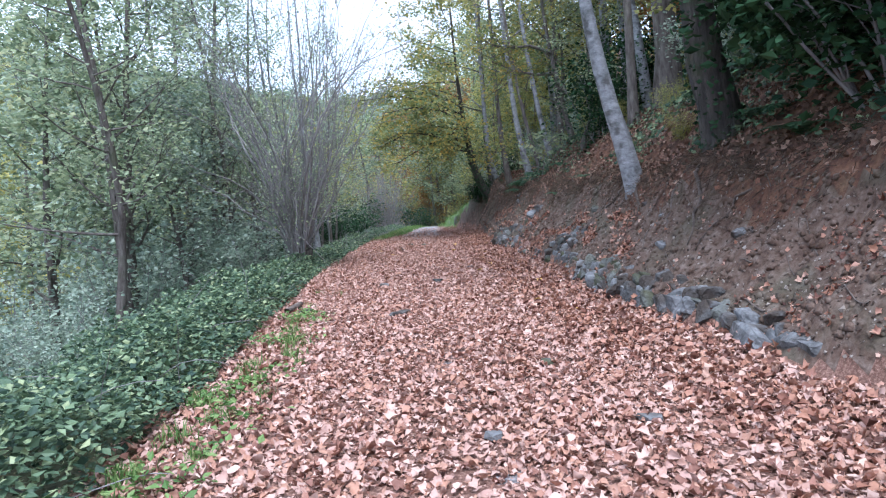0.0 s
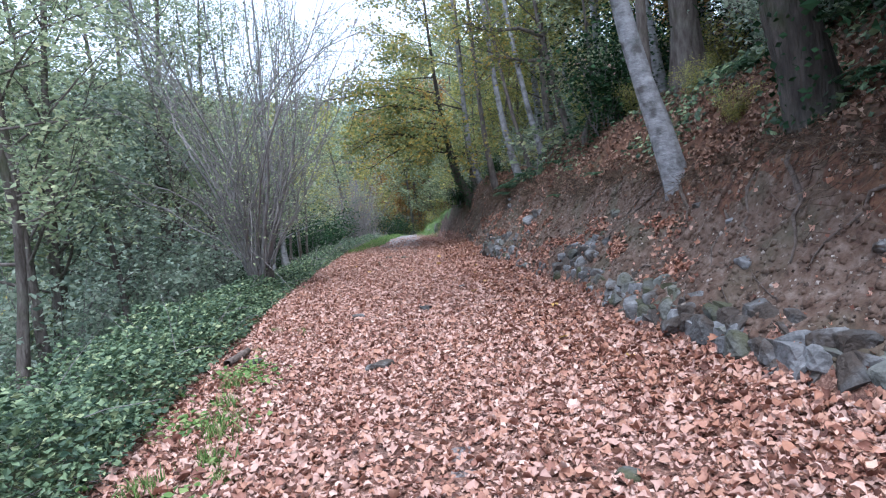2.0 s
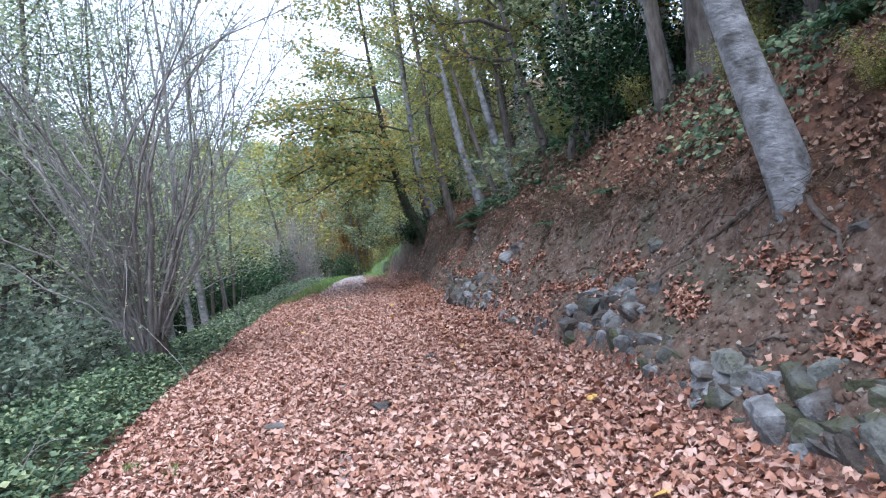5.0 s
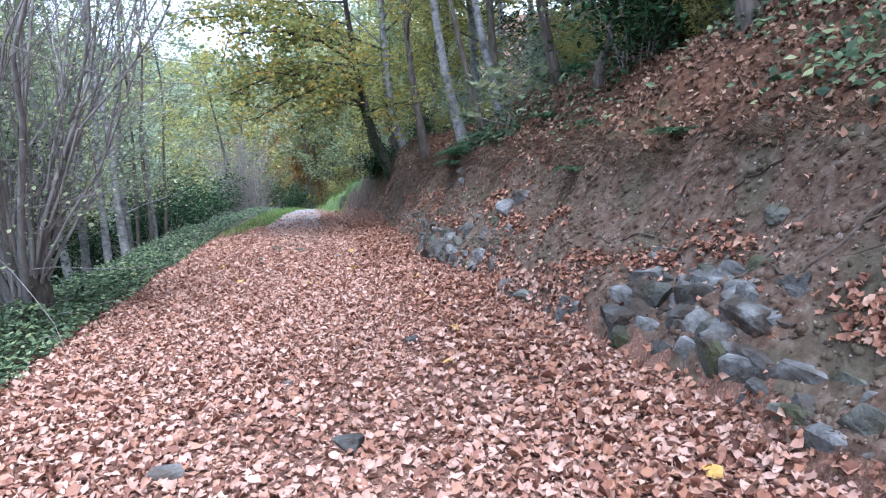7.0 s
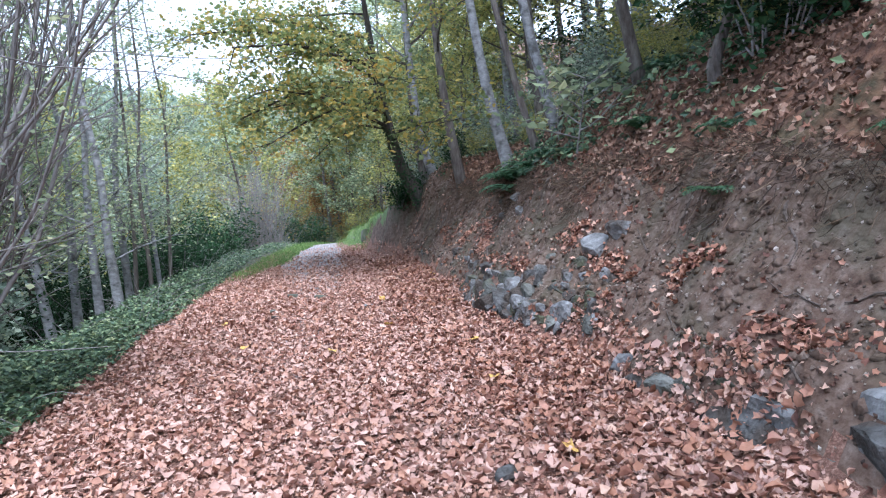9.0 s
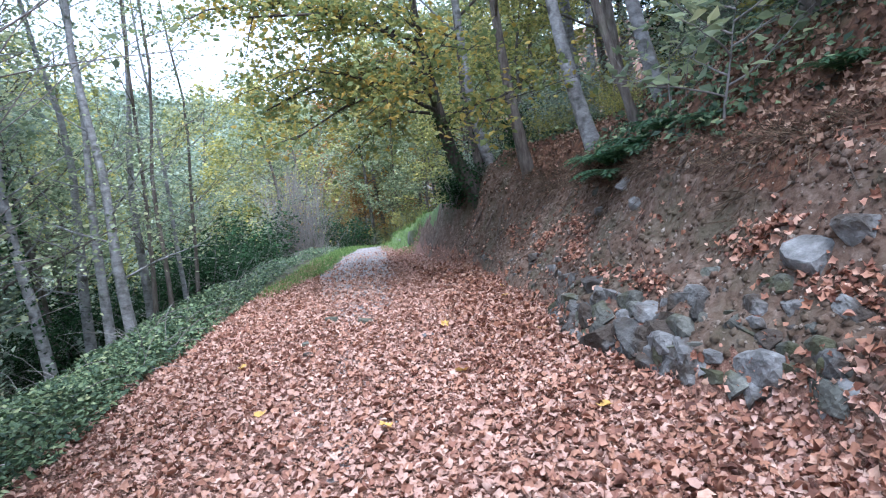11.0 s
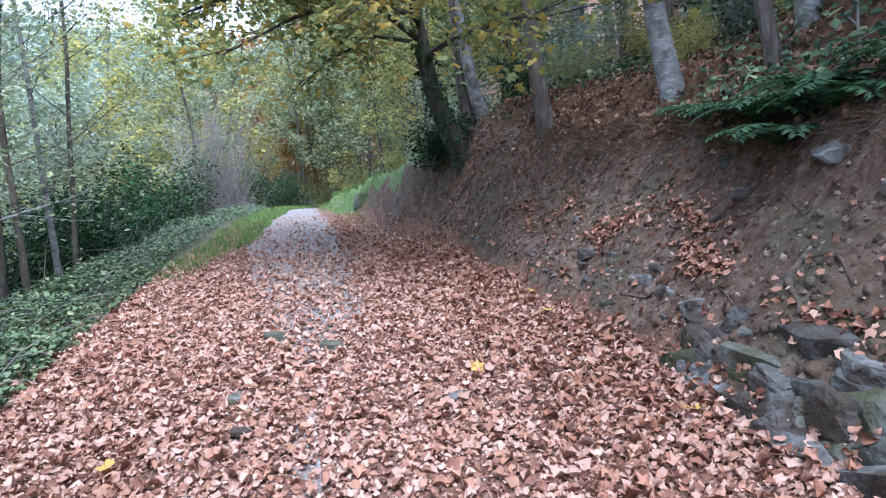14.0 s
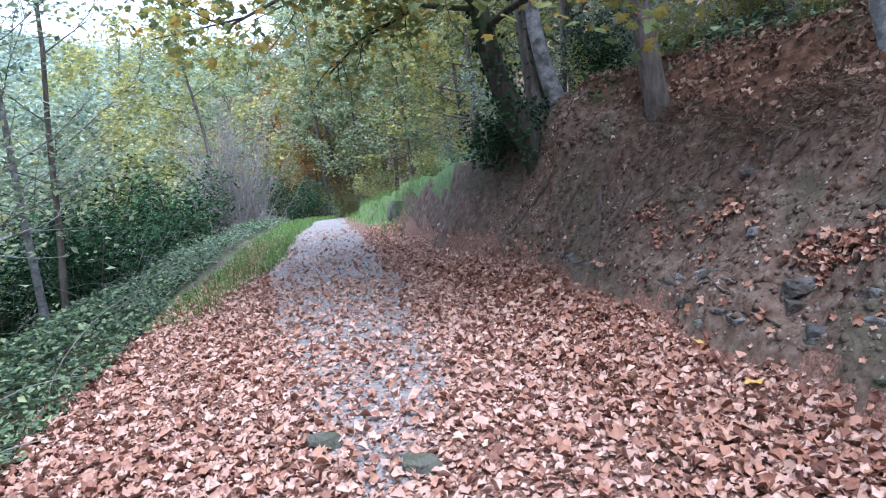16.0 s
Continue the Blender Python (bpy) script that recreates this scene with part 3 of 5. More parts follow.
tree(spot(2.5, 26.6), "grey tree with a flared foot on the bank edge", 12, 0.15, M_BARK_GREY, M_YELLOW, limbs=9, limb_from=0.55, limb_len=2.4, leaves=4000, group="hillside trees", sides=12,
     line=[(0.2, 0, -0.3), (0, 0, 0), (-0.3, 0.0, 0.8), (-0.4, 0.1, 3), (-0.5, 0.2, 8), (-0.6, 0.2, 12)])

tree(spot(3.9, 18.0), "leaning brown tree with long bare side branches", 9, 0.11, M_BARK_BROWN, M_AUTUMN, limbs=6, limb_from=0.55, limb_len=2.2, leaves=2500, name="bank_tree",
     line=[(0.1, 0, -0.4), (0, 0, 0), (-0.3, -0.2, 1.0), (-0.6, -0.4, 2.4), (-0.8, -0.3, 4), (-0.9, 0, 9)],
     own_limbs=[([(-0.6, -0.4, 2.5), (-1.2, -0.7, 2.65), (-1.9, -0.8, 2.6), (-2.5, -0.8, 2.85)], 0.055), ([(-0.5, -0.3, 1.95), (-1.1, -0.6, 1.9), (-1.7, -0.7, 2.05), (-2.2, -0.6, 2.3)], 0.05)])

# the large maple that overhangs the track
HERO = (2.12, 26.5)
maple = tree(pose(HERO[0], HERO[1], 1.4), "dark ivy-clad maple overhanging the track, turning yellow", 9, 0.22, M_BARK_DARK, M_AUTUMN, name="maple_tree", limbs=14, limb_from=0.5, limb_len=5.0, limb_up=0.3, limb_rise=-0.35, twigs=9,
             leaves=11500, leaf=0.11, shape=LOBED, split=True, sides=14, side=math.radians(212), spread=0.28, ivy=900, crown_label="green, yellow and orange maple leaves",
             own_limbs=[([(-0.78, -0.1, 2.4), (-1.7, -0.6, 2.6), (-2.7, -1.2, 2.2), (-3.7, -1.8, 1.6)], 0.05), ([(-0.85, -0.1, 2.9), (-2.0, 0.1, 3.15), (-3.2, 0.2, 3.0), (-4.4, 0.1, 2.5)], 0.06), ([(-0.9, -0.1, 3.2), (-1.8, -1.2, 3.6), (-2.8, -2.6, 3.6), (-3.9, -3.8, 3.3)], 0.055), ([(-0.92, -0.1, 3.5), (-2.2, -0.6, 4.1), (-3.6, -1.2, 4.3), (-5.0, -1.8, 4.1)], 0.055),
                        ([(-0.78, -0.15, 2.3), (-1.2, -1.3, 2.5), (-1.6, -2.4, 2.3), (-2.0, -3.3, 1.9)], 0.045), ([(-0.75, -0.1, 2.0), (-1.4, 0.4, 2.2), (-2.2, 0.9, 1.9), (-2.8, 1.3, 1.4)], 0.04)],
             line=[(0.15, 0.05, -0.5), (0, 0, 0), (-0.3, -0.03, 0.55), (-0.56, -0.05, 1.06), (-0.77, -0.1, 2.16), (-0.92, -0.12, 3.4), (-1.1, -0.1, 5), (-1.2, 0, 9)])
tree(pose(HERO[0] + 0.22, HERO[1] + 0.35, 1.5), "dark brown trunk beside the maple", 10, 0.2, M_BARK_BROWN, M_AUTUMN, limbs=9, limb_from=0.6, limb_len=3, leaves=3500, leaf=0.12, ivy=300, group="hillside trees",
     line=[(0.1, 0, -0.6), (0, 0, 0), (-0.12, 0, 1), (-0.25, 0.05, 3), (-0.2, 0.1, 6), (-0.2, 0.1, 10)])

# ---- trees and shrubs beside the track on the valley side ----
bush(spot(-3.55, 15.7), "bare grey many-stemmed hazel on a dark stump", 1.5, 7.0, 48, 5200, 0.065, M_GREEN, group="coppice shrubs", name="hazel_shrub", fan=0.24, twigs=20, stump=0.75, category="shrub", spread=0.16, wander=0.17, thick=3, bark=M_TWIG)
for x, y, h, r, lean in ((-6.1, 25.4, 12, 0.13, 0.0), (-5.2, 24.2, 12, 0.111, 0.01), (-4.65, 23.8, 12, 0.124, -0.02), (-4.45, 25.3, 10, 0.06, 0.05), (-5.4, 26.8, 12, 0.117, 0.03), (-5.6, 22.9, 11, 0.117, -0.06), (-4.9, 25.6, 11, 0.06, 0.08), (-4.95, 28.0, 10, 0.07, 0.02), (-4.75, 28.1, 10, 0.06, 0.06)):
    tree(spot(x, y), "slender grey-brown trunk among brambles", h, r, M_BARK_BROWN if r < 0.065 else M_BARK_GREY, M_GREEN, name="slender_tree", limbs=11, limb_from=0.3, limb_len=2.1, limb_up=0.6, twigs=8, leaves=1700, leaf=0.085, group="slender trees by the track",
         line=[(0, 0, -0.4), (0, 0, 0), (lean * 1.5 + rng.normal(0, 0.05), rng.normal(0, 0.05), 1.5), (lean * 3 + rng.normal(0, 0.12), 0.02, 3), (lean * 5 + rng.normal(0, 0.2), 0.1, 5), (lean * 7 + rng.normal(0, 0.3), 0.1, 7.5), (lean * h, 0.1, h)], ivy=400 if x == -5.6 else 0, spread=0.3, limb_thick=0.24)
tree(pose(*on_ground(-6.0, 11.4, 0.1)), "thin grey tree with bare side branches", 9, 0.085, M_BARK_BROWN, M_GREEN, name="slender_tree", limbs=14, limb_from=0.25, limb_len=2.0, limb_up=0.2, twigs=4, leaves=2600, leaf=0.11, group="slender trees by the track", spread=0.3)

# kinds that are repeated further off
kinds = {
    "green": tree(at_ground(-9.5, 15), "leafy green broadleaf tree on the valley slope", 9, 0.13, M_BARK_BROWN, M_GREEN, limbs=20, limb_from=0.18, limb_len=2.7, twigs=5, leaves=4500, leaf=0.19, name="broadleaf_tree", group="valley trees", spread=0.3, sides=7),
    "yellow": tree(at_ground(-10, 33), "yellow-green autumn broadleaf tree with light crown", 10, 0.13, M_BARK_BROWN, M_YELLOW, limbs=20, limb_from=0.2, limb_len=2.7, twigs=5, leaves=4500, leaf=0.19, name="broadleaf_tree", group="valley trees", spread=0.3, sides=7),
    "blue": tree(at_ground(-8, 20), "dull green broadleaf tree on the valley slope", 7, 0.1, M_BARK_BROWN, M_HAZY_BLUEGREEN, limbs=18, limb_from=0.12, limb_len=2.3, twigs=5, leaves=4400, leaf=0.17, name="broadleaf_tree", group="valley trees", spread=0.3, sides=7),
    "tall": tree(at_ground(7.5, 18), "tall straight forest tree with a high yellow crown", 14, 0.16, M_BARK_GREY, M_YELLOW, limbs=18, limb_from=0.35, limb_len=2.8, twigs=4, leaves=4100, leaf=0.2, name="forest_tree", group="hillside trees", spread=0.32, sides=8),
    "brown": tree(at_ground(6.5, 15), "tall brown-barked forest tree", 13, 0.14, M_BARK_BROWN, M_GREEN, limbs=18, limb_from=0.3, limb_len=2.6, twigs=4, leaves=4100, leaf=0.19, name="forest_tree", group="hillside trees", spread=0.32, sides=8),
    "rust": tree(at_ground(1.5, 52), "small tree with russet autumn leaves", 8, 0.1, M_BARK_BROWN, M_RUST, limbs=18, limb_from=0.15, limb_len=2.4, twigs=5, leaves=4600, leaf=0.18, name="autumn_tree", group="far trees", spread=0.3, sides=7),
    "light": tree(at_ground(-8, 15.8), "tall slender tree with thin pale green foliage", 15, 0.11, M_BARK_BROWN, M_GREEN, limbs=30, limb_from=0.16, limb_len=2.9, limb_up=0.7, twigs=6, leaves=6500, leaf=0.12, name="slender_tree", group="valley trees", spread=0.4, sides=7),
    "bush": bush(at_ground(-6.5, 13), "dense green bush on the valley slope", 2.4, 2.6, 16, 2700, 0.12, M_HAZY_BLUEGREEN, group="slope bushes", fan=0.8, spread=0.22),
    "under": bush(at_ground(5.4, 20.2, 0, 0.7), "yellow-green undergrowth bush on the hillside", 2.4, 2.4, 14, 3300, 0.11, M_YELLOW, group="hillside undergrowth", name="undergrowth_bush", fan=0.8, spread=0.22),
    "laurel": bush(at_ground(-6.2, 33.5, 0, 1.0), "dark glossy evergreen laurel bush", 3.0, 3.0, 14, 2600, 0.18, M_LAUREL, shape=LONG, group="laurel bushes", name="laurel_bush", fan=0.75, spread=0.25),
    "grey": bush(at_ground(-3.9, 41), "bare grey many-stemmed shrub", 3.2, 5.2, 60, 500, 0.07, M_RUST, group="coppice shrubs", name="bare_shrub", fan=0.42, twigs=9, category="shrub"),
    "holly": bush(pose(*on_ground(4.0, 15.6, 0.1)), "dark evergreen bush on the bank top", 1.8, 2.3, 14, 4500, 0.1, M_LAUREL, group="evergreen bushes", name="evergreen_bush", fan=0.7, spread=0.24),
}


for x, y, z, w, h, n in ((1.55, 27.0, 1.5, 0.7, 0.75, 1500), (2.45, 26.6, 1.75, 0.9, 0.6, 1500), (2.0, 27.3, 1.5, 1.0, 0.9, 1300), (2.75, 25.7, 2.0, 0.7, 0.4, 700)):
    bush(pose(x, y, z), "dark ivy mound round the maple's foot", w, h, 10, n, 0.07, M_LAUREL, group="ivy mounds", name="ivy_mound", fan=0.8, spread=0.13, category="ivy")


def again(kind, x, y, scale=1.0):
    copy_thing(kinds[kind], at_ground(x, y, rng.uniform(0, 360), scale * rng.uniform(0.88, 1.12)))


for kind, x, y, s in (
        ("holly", 4.1, 5.7, 1.25), ("holly", 4.5, 6.7, 1.3), ("holly", 4.2, 4.7, 1.3), ("holly", 5.0, 8.6, 1.2), ("light", -7.5, 20.5, 0.9), ("light", -9.5, 24, 1.0), ("light", -6.6, 13.2, 0.75), ("light", -14, 27, 1.2), ("light", -6.2, 19.2, 0.7), ("light", -17, 10, 1.1), ("light", -20, 30, 1.3), ("laurel", -6.9, 27.8, 0.75), ("laurel", -7.6, 35.5, 1.1), ("laurel", -5.2, 39.5, 1.35), ("laurel", -6.8, 41, 1.4), ("laurel", -4.4, 44.0, 1.3), ("laurel", -5.2, 31.0, 0.8), ("laurel", -7.0, 30.5, 0.9),
        ("grey", -3.3, 42.3, 0.85), ("laurel", -1.9, 43.2, 0.85), ("laurel", -1.2, 44.6, 0.8), ("laurel", -5.6, 37.6, 0.8), ("brown", -0.5, 47, 0.7), ("brown", 0.2, 48, 0.75), ("green", 0.9, 45.5, 0.7), ("yellow", -1.4, 50, 0.9), ("rust", -0.9, 47.5, 0.7), ("yellow", 2.2, 43.5, 0.7), ("green", 2.6, 40.5, 0.65), ("under", 1.6, 42.5, 0.9), ("under", 0.4, 46.0, 0.9), ("under", 2.8, 37.5, 0.7), ("under", 3.0, 34.5, 0.7), ("bush", 3.4, 36.0, 0.7), ("yellow", 3.4, 36.5, 0.6), ("yellow", -8.5, 46, 1.0), ("green", -10.5, 43, 1.0), ("yellow", -12.5, 36, 1.0), ("blue", -7.4, 49, 1.1), ("green", -6, 58, 1.4), ("rust", -4, 66, 1.5), ("yellow", 1, 75, 1.8), ("green", -9, 72, 1.8), ("yellow", -15, 70, 1.8), ("green", 10, 78, 1.8),
        ("blue", -6.8, 16.5, 0.8), ("blue", -9, 26, 1.0), ("green", -8.5, 30, 0.9),  
        ("blue", -12, 40, 1.1), ("green", -15, 30, 1.2), ("yellow", -16, 20, 1.2), ("green", -18, 45, 1.3), ("yellow", -11, 50, 1.1), ("blue", -20, 35, 1.3), ("blue", -8.6, 38.0, 0.9),
        ("green", -22, 25, 1.3), ("blue", -17, 12, 1.2), ("green", -14, 6, 1.2), ("green", -9.5, 4.5, 0.9),
        ("rust", -2.5, 55, 1.0), ("yellow", -5, 48, 1.2), ("blue", -3, 62, 1.6), ("green", -1, 70, 1.9), ("green", -17, 58, 1.2), ("green", 6, 72, 1.9), ("rust", 1.8, 57, 1.4), ("yellow", 4.5, 57, 1.5), ("blue", -24, 52, 1.8), ("green", -22, 68, 2.0), ("yellow", -30, 40, 1.8), ("green", -28, 16, 1.8), ("blue", -24, 5, 1.8), ("yellow", -19, 8, 1.4), ("green", -34, 28, 2.0), ("blue", -10, 28.5, 1.1), ("green", -13, 45, 1.3), ("green", 0.5, 50, 1.1), ("yellow", 2.5, 47, 1.0), ("green", -4.0, 53, 1.2), ("brown", 3.2, 42, 0.9), ("yellow", 4.2, 38, 1.0), ("green", 5.2, 45, 1.1), ("rust", 4.8, 50, 1.1),
        ("yellow", 3.0, 33.5, 0.7), ("green", 4.5, 34, 0.9), ("yellow", 6, 40, 1.1), ("green", 7, 52, 1.3), ("yellow", -0.5, 60, 1.3), ("blue", -13, 62, 0.9), ("green", 3, 66, 1.5), ("yellow", 9, 62, 1.5),
        ("tall", 5.2, 14.2, 0.9), ("yellow", 6.0, 13.0, 0.8), ("yellow", 7.2, 20.5, 0.8), ("yellow", 6.0, 28.0, 0.8), ("yellow", 8.0, 25.0, 1.0), ("yellow", 9.5, 30, 1.1), ("green", 8.6, 17, 0.9), ("yellow", 5.0, 32, 0.8), ("green", 8.5, 10.5, 0.9), ("yellow", 10.5, 14, 1.1), ("green", 12, 23, 1.2), ("green", 7.0, 36, 1.0), ("green", 9, 44, 1.3), ("yellow", 11, 38, 1.3), ("rust", 6.4, 16.2, 0.7), ("tall", 6.2, 22, 1.0), ("brown", 5.0, 25, 0.9), ("tall", 8.5, 12, 1.0), ("brown", 9.5, 16, 1.1), ("tall", 10, 24, 1.1), ("brown", 7.5, 28, 1.0), ("tall", 5.4, 29, 0.9),
        ("brown", 7, 8.5, 1.0), ("tall", 9.5, 6, 1.0), ("tall", 12, 10, 1.2), ("brown", 12.5, 19, 1.2), ("tall", 14, 27, 1.2), ("brown", 10.5, 33, 1.2), ("tall", 8, 35, 1.0), ("brown", 6, 4.0, 1.0), ("tall", 15, 15, 1.2), ("brown", 6.8, 18.2, 0.8), ("tall", 5.6, 18.5, 0.8),
        ("brown", 11, 1, 1.1), ("tall", 7.5, -4, 1.1), ("light", -8.5, 17.5, 0.8), ("light", -6.8, 23, 0.85), ("light", -7.3, 26.6, 0.9), ("light", -8.6, 21.5, 0.9), ("green", -10, -1, 1.1), ("yellow", 4.0, 30.3, 0.6),
        ("bush", -5.6, 16.5, 0.8), ("bush", -7.8, 18.5, 1.0), ("bush", -6.2, 20.5, 0.9), ("laurel", -8.4, 24, 0.8), ("laurel", -7.4, 25.8, 0.75), ("laurel", -8.6, 29.5, 0.9), ("under", 3.7, 9.6, 0.3), ("under", 4.6, 12.6, 0.4), ("under", 4.4, 14.6, 0.4), ("under", 4.7, 16.2, 0.45), ("under", 4.2, 17.8, 0.35), ("under", 5.2, 17.6, 0.5), ("under", 4.9, 19.2, 0.5), ("under", 4.4, 21.6, 0.45), ("under", 3.9, 22.9, 0.4), ("under", 4.6, 24.2, 0.55), ("under", 3.7, 25.6, 0.45), ("under", 5.6, 23.0, 0.6), ("under", 5.0, 10.8, 0.5), ("under", 3.6, 28.0, 0.5), ("laurel", 6.6, 12.6, 0.9), ("laurel", 7.6, 15.5, 1.0), ("laurel", 6.9, 19.6, 0.9), ("laurel", 8.2, 22.5, 1.0), ("laurel", 6.3, 9.3, 0.9), ("laurel", 8.5, 11, 1.1), ("laurel", 7.2, 26.5, 0.9), ("under", 6.2, 17.6, 0.8), ("under", 6.0, 14.2, 0.8), ("under", 6.4, 21.4, 0.9), ("under", 5.6, 26.4, 0.8), ("under", 4.6, 29.6, 0.8), ("bush", -9.5, 12, 1.1), ("bush", -7.2, 10.5, 0.8), ("bush", -10.5, 17, 1.2), ("bush", -8.8, 7.5, 1.0), ("bush", -12, 25, 1.3), ("bush", -11, 30, 1.3), ("bush", -13, 8, 1.2), ("bush", -9, 34, 1.1), ("bush", -11, 37, 1.3), ("bush", -5.6, 9.0, 0.6),
        ("bush", 0.8, 49, 0.9), ("bush", 3.0, 29.6, 0.6), ("bush", -3, 49, 1.2), ("bush", 5.2, 21, 0.7), ("bush", 6.2, 31, 1.0), ("bush", 4.4, 27, 0.7), ("bush", 6.5, 25.5, 0.9), ("bush", 7, 14, 0.8), ("bush", 4.6, 9.8, 0.6),
        ("holly", 3.0, 26.4, 0.5), ("holly", 5.6, 16.6, 0.9), ("holly", 6.4, 11, 1.1), ("holly", 5.4, 7.2, 1.2), ("holly", 6.2, 5.2, 1.3)):
    again(kind, x, y, s)

# ---- fallen leaves on the track, the bank and the hillside ----
def leaf_litter(name, n, xs, ys, keep, size, lift, spread, mat, label, shapes=LITTER, smooth=True):
    x, y = rng.uniform(*xs, n), rng.uniform(*ys, n)
    k = keep(x, y) > rng.uniform(0, 1, n)
    x, y = x[k], y[k]
    z = ground_z(x, y) + rng.uniform(0.004, lift, len(x))
    v, f = stamp(shapes, np.stack([x, y, z], 1), bases(ground_normal(x, y), spread), size[0] + (size[1] - size[0]) * rng.beta(1.3, 1.8, len(x)))
    me = raw_mesh(name, v, f, smooth)
    me.materials.append(mat)
    return tagged(new(name, me), label, "leaves", kind="stuff")


def drift_top(y):
    """How far up the bank's foot the leaves have drifted."""
    return 0.02 + 0.14 * value_noise(y, 0 * y, 1.1, 36, 2) + np.interp(y, [12.6, 13.4, 15.4, 16.2], [0, 0.24, 0.24, 0])


def on_track(x, y):
    d, e = x - right_edge(y), left_edge(y) - x
    cover = np.clip((drift_top(y) - d) / 0.15, 0, 1) * np.clip((0.25 - e) / 0.5, 0, 1)
    middle = np.abs(x - (right_edge(y) + left_edge(y)) / 2 + 0.1)
    bare = np.interp(y, [19, 22, 25, 30, 36], [0, 0.36, 0.7, 0.82, 0.9]) * np.clip((np.interp(y, [18, 24, 30], [0.3, 0.8, 1.2]) + 0.4 * value_noise(x, y, 0.9, 31, 3) - middle) / 0.25, 0, 1)
    thin = 0.8 + 0.4 * value_noise(x, y, 0.8, 33, 2) + 0.4 * np.clip((d + 1.2) / 1.2, 0, 1)
    return cover * (1 - bare) * thin * np.interp(y, [27, 32, 38], [1, 0.4, 0.15])


def on_bank(x, y):
    d = x - right_edge(y)
    patch = np.clip(value_noise(x, y, 0.7, 41, 3) * 2.2 - 0.35, 0, 1)
    foot = np.clip(1 - d / 0.3, 0, 1)
    return np.where((d > 0) & (d < 1.5), np.clip(0.05 + 0.75 * patch + 0.12 * foot, 0, 1), 0)


def on_hillside(x, y):
    d = x - right_edge(y)
    return np.where(d > 1.0 + 0.15 * value_noise(x, y, 0.6, 44, 2), np.clip(0.85 + 0.6 * value_noise(x, y, 1.3, 43, 2), 0, 1), 0) * np.interp(x, [4, 8], [1, 0.35]) * np.interp(y, [26, 29], [1, 0.3])


leaf_litter("fallen_leaves", 172000, (-3.5, 2.8), (1.6, 34), on_track, (0.024, 0.095), 0.05, 0.36, M_FALLEN, "brown and pinkish fallen maple leaves covering the track", FALLEN)
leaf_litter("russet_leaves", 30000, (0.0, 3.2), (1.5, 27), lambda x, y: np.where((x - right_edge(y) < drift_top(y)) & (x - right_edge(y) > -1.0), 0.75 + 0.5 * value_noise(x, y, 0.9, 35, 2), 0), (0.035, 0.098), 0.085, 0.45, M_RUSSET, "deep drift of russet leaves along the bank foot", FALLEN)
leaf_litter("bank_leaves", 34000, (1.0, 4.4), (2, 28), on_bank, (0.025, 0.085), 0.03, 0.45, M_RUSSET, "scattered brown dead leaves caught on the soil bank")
leaf_litter("hillside_leaves", 62000, (2.2, 7), (2, 34), on_hillside, (0.035, 0.088), 0.06, 0.5, M_SHADED_LEAF, "dead leaves on the wooded hillside, browned darker for shade")

crumbs = [(tv * (1.2, 0.8, 1) - (0, 0.4, 0), tf) for tv, tf in OVAL]
leaf_litter("leaf_crumbs", 120000, (-3.3, 2.6), (1.6, 27), on_track, (0.02, 0.055), 0.03, 0.4, M_FALLEN, "broken bits of dead leaves between the fallen leaves", crumbs, False)
ledge_x, ledge_y = [], []
for y, up in ((11.9, 0.62), (12.5, 0.5), (13.3, 0.4), (17.7, 0.42), (18.5, 0.36), (19.9, 0.45), (20.3, 0.66), (21.4, 0.5), (8.6, 0.42), (10.3, 0.46), (15.7, 0.5), (14.5, 0.62), (22.8, 0.6), (9.5, 0.75), (16.6, 0.7), (23.6, 0.45)):
    k = int(rng.integers(90, 220))
    yy = y + rng.normal(0, 0.2, k)
    ledge_x.append(right_edge(yy) + up + rng.normal(0, 0.05, k))
    ledge_y.append(yy)
ledge_x, ledge_y = np.concatenate(ledge_x), np.concatenate(ledge_y)
v, f = stamp(FALLEN, np.stack([ledge_x, ledge_y, ground_z(ledge_x, ledge_y) + rng.uniform(0.01, 0.06, len(ledge_x))], 1), bases(ground_normal(ledge_x, ledge_y) + UP, 0.6), rng.uniform(0.025, 0.075, len(ledge_x)))
ledge_me = raw_mesh("ledge_leaves", v, f, True)
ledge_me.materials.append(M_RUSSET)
tagged(new("ledge_leaves", ledge_me), "clusters of russet leaves lodged on ledges of the bank", "leaves", kind="stuff")

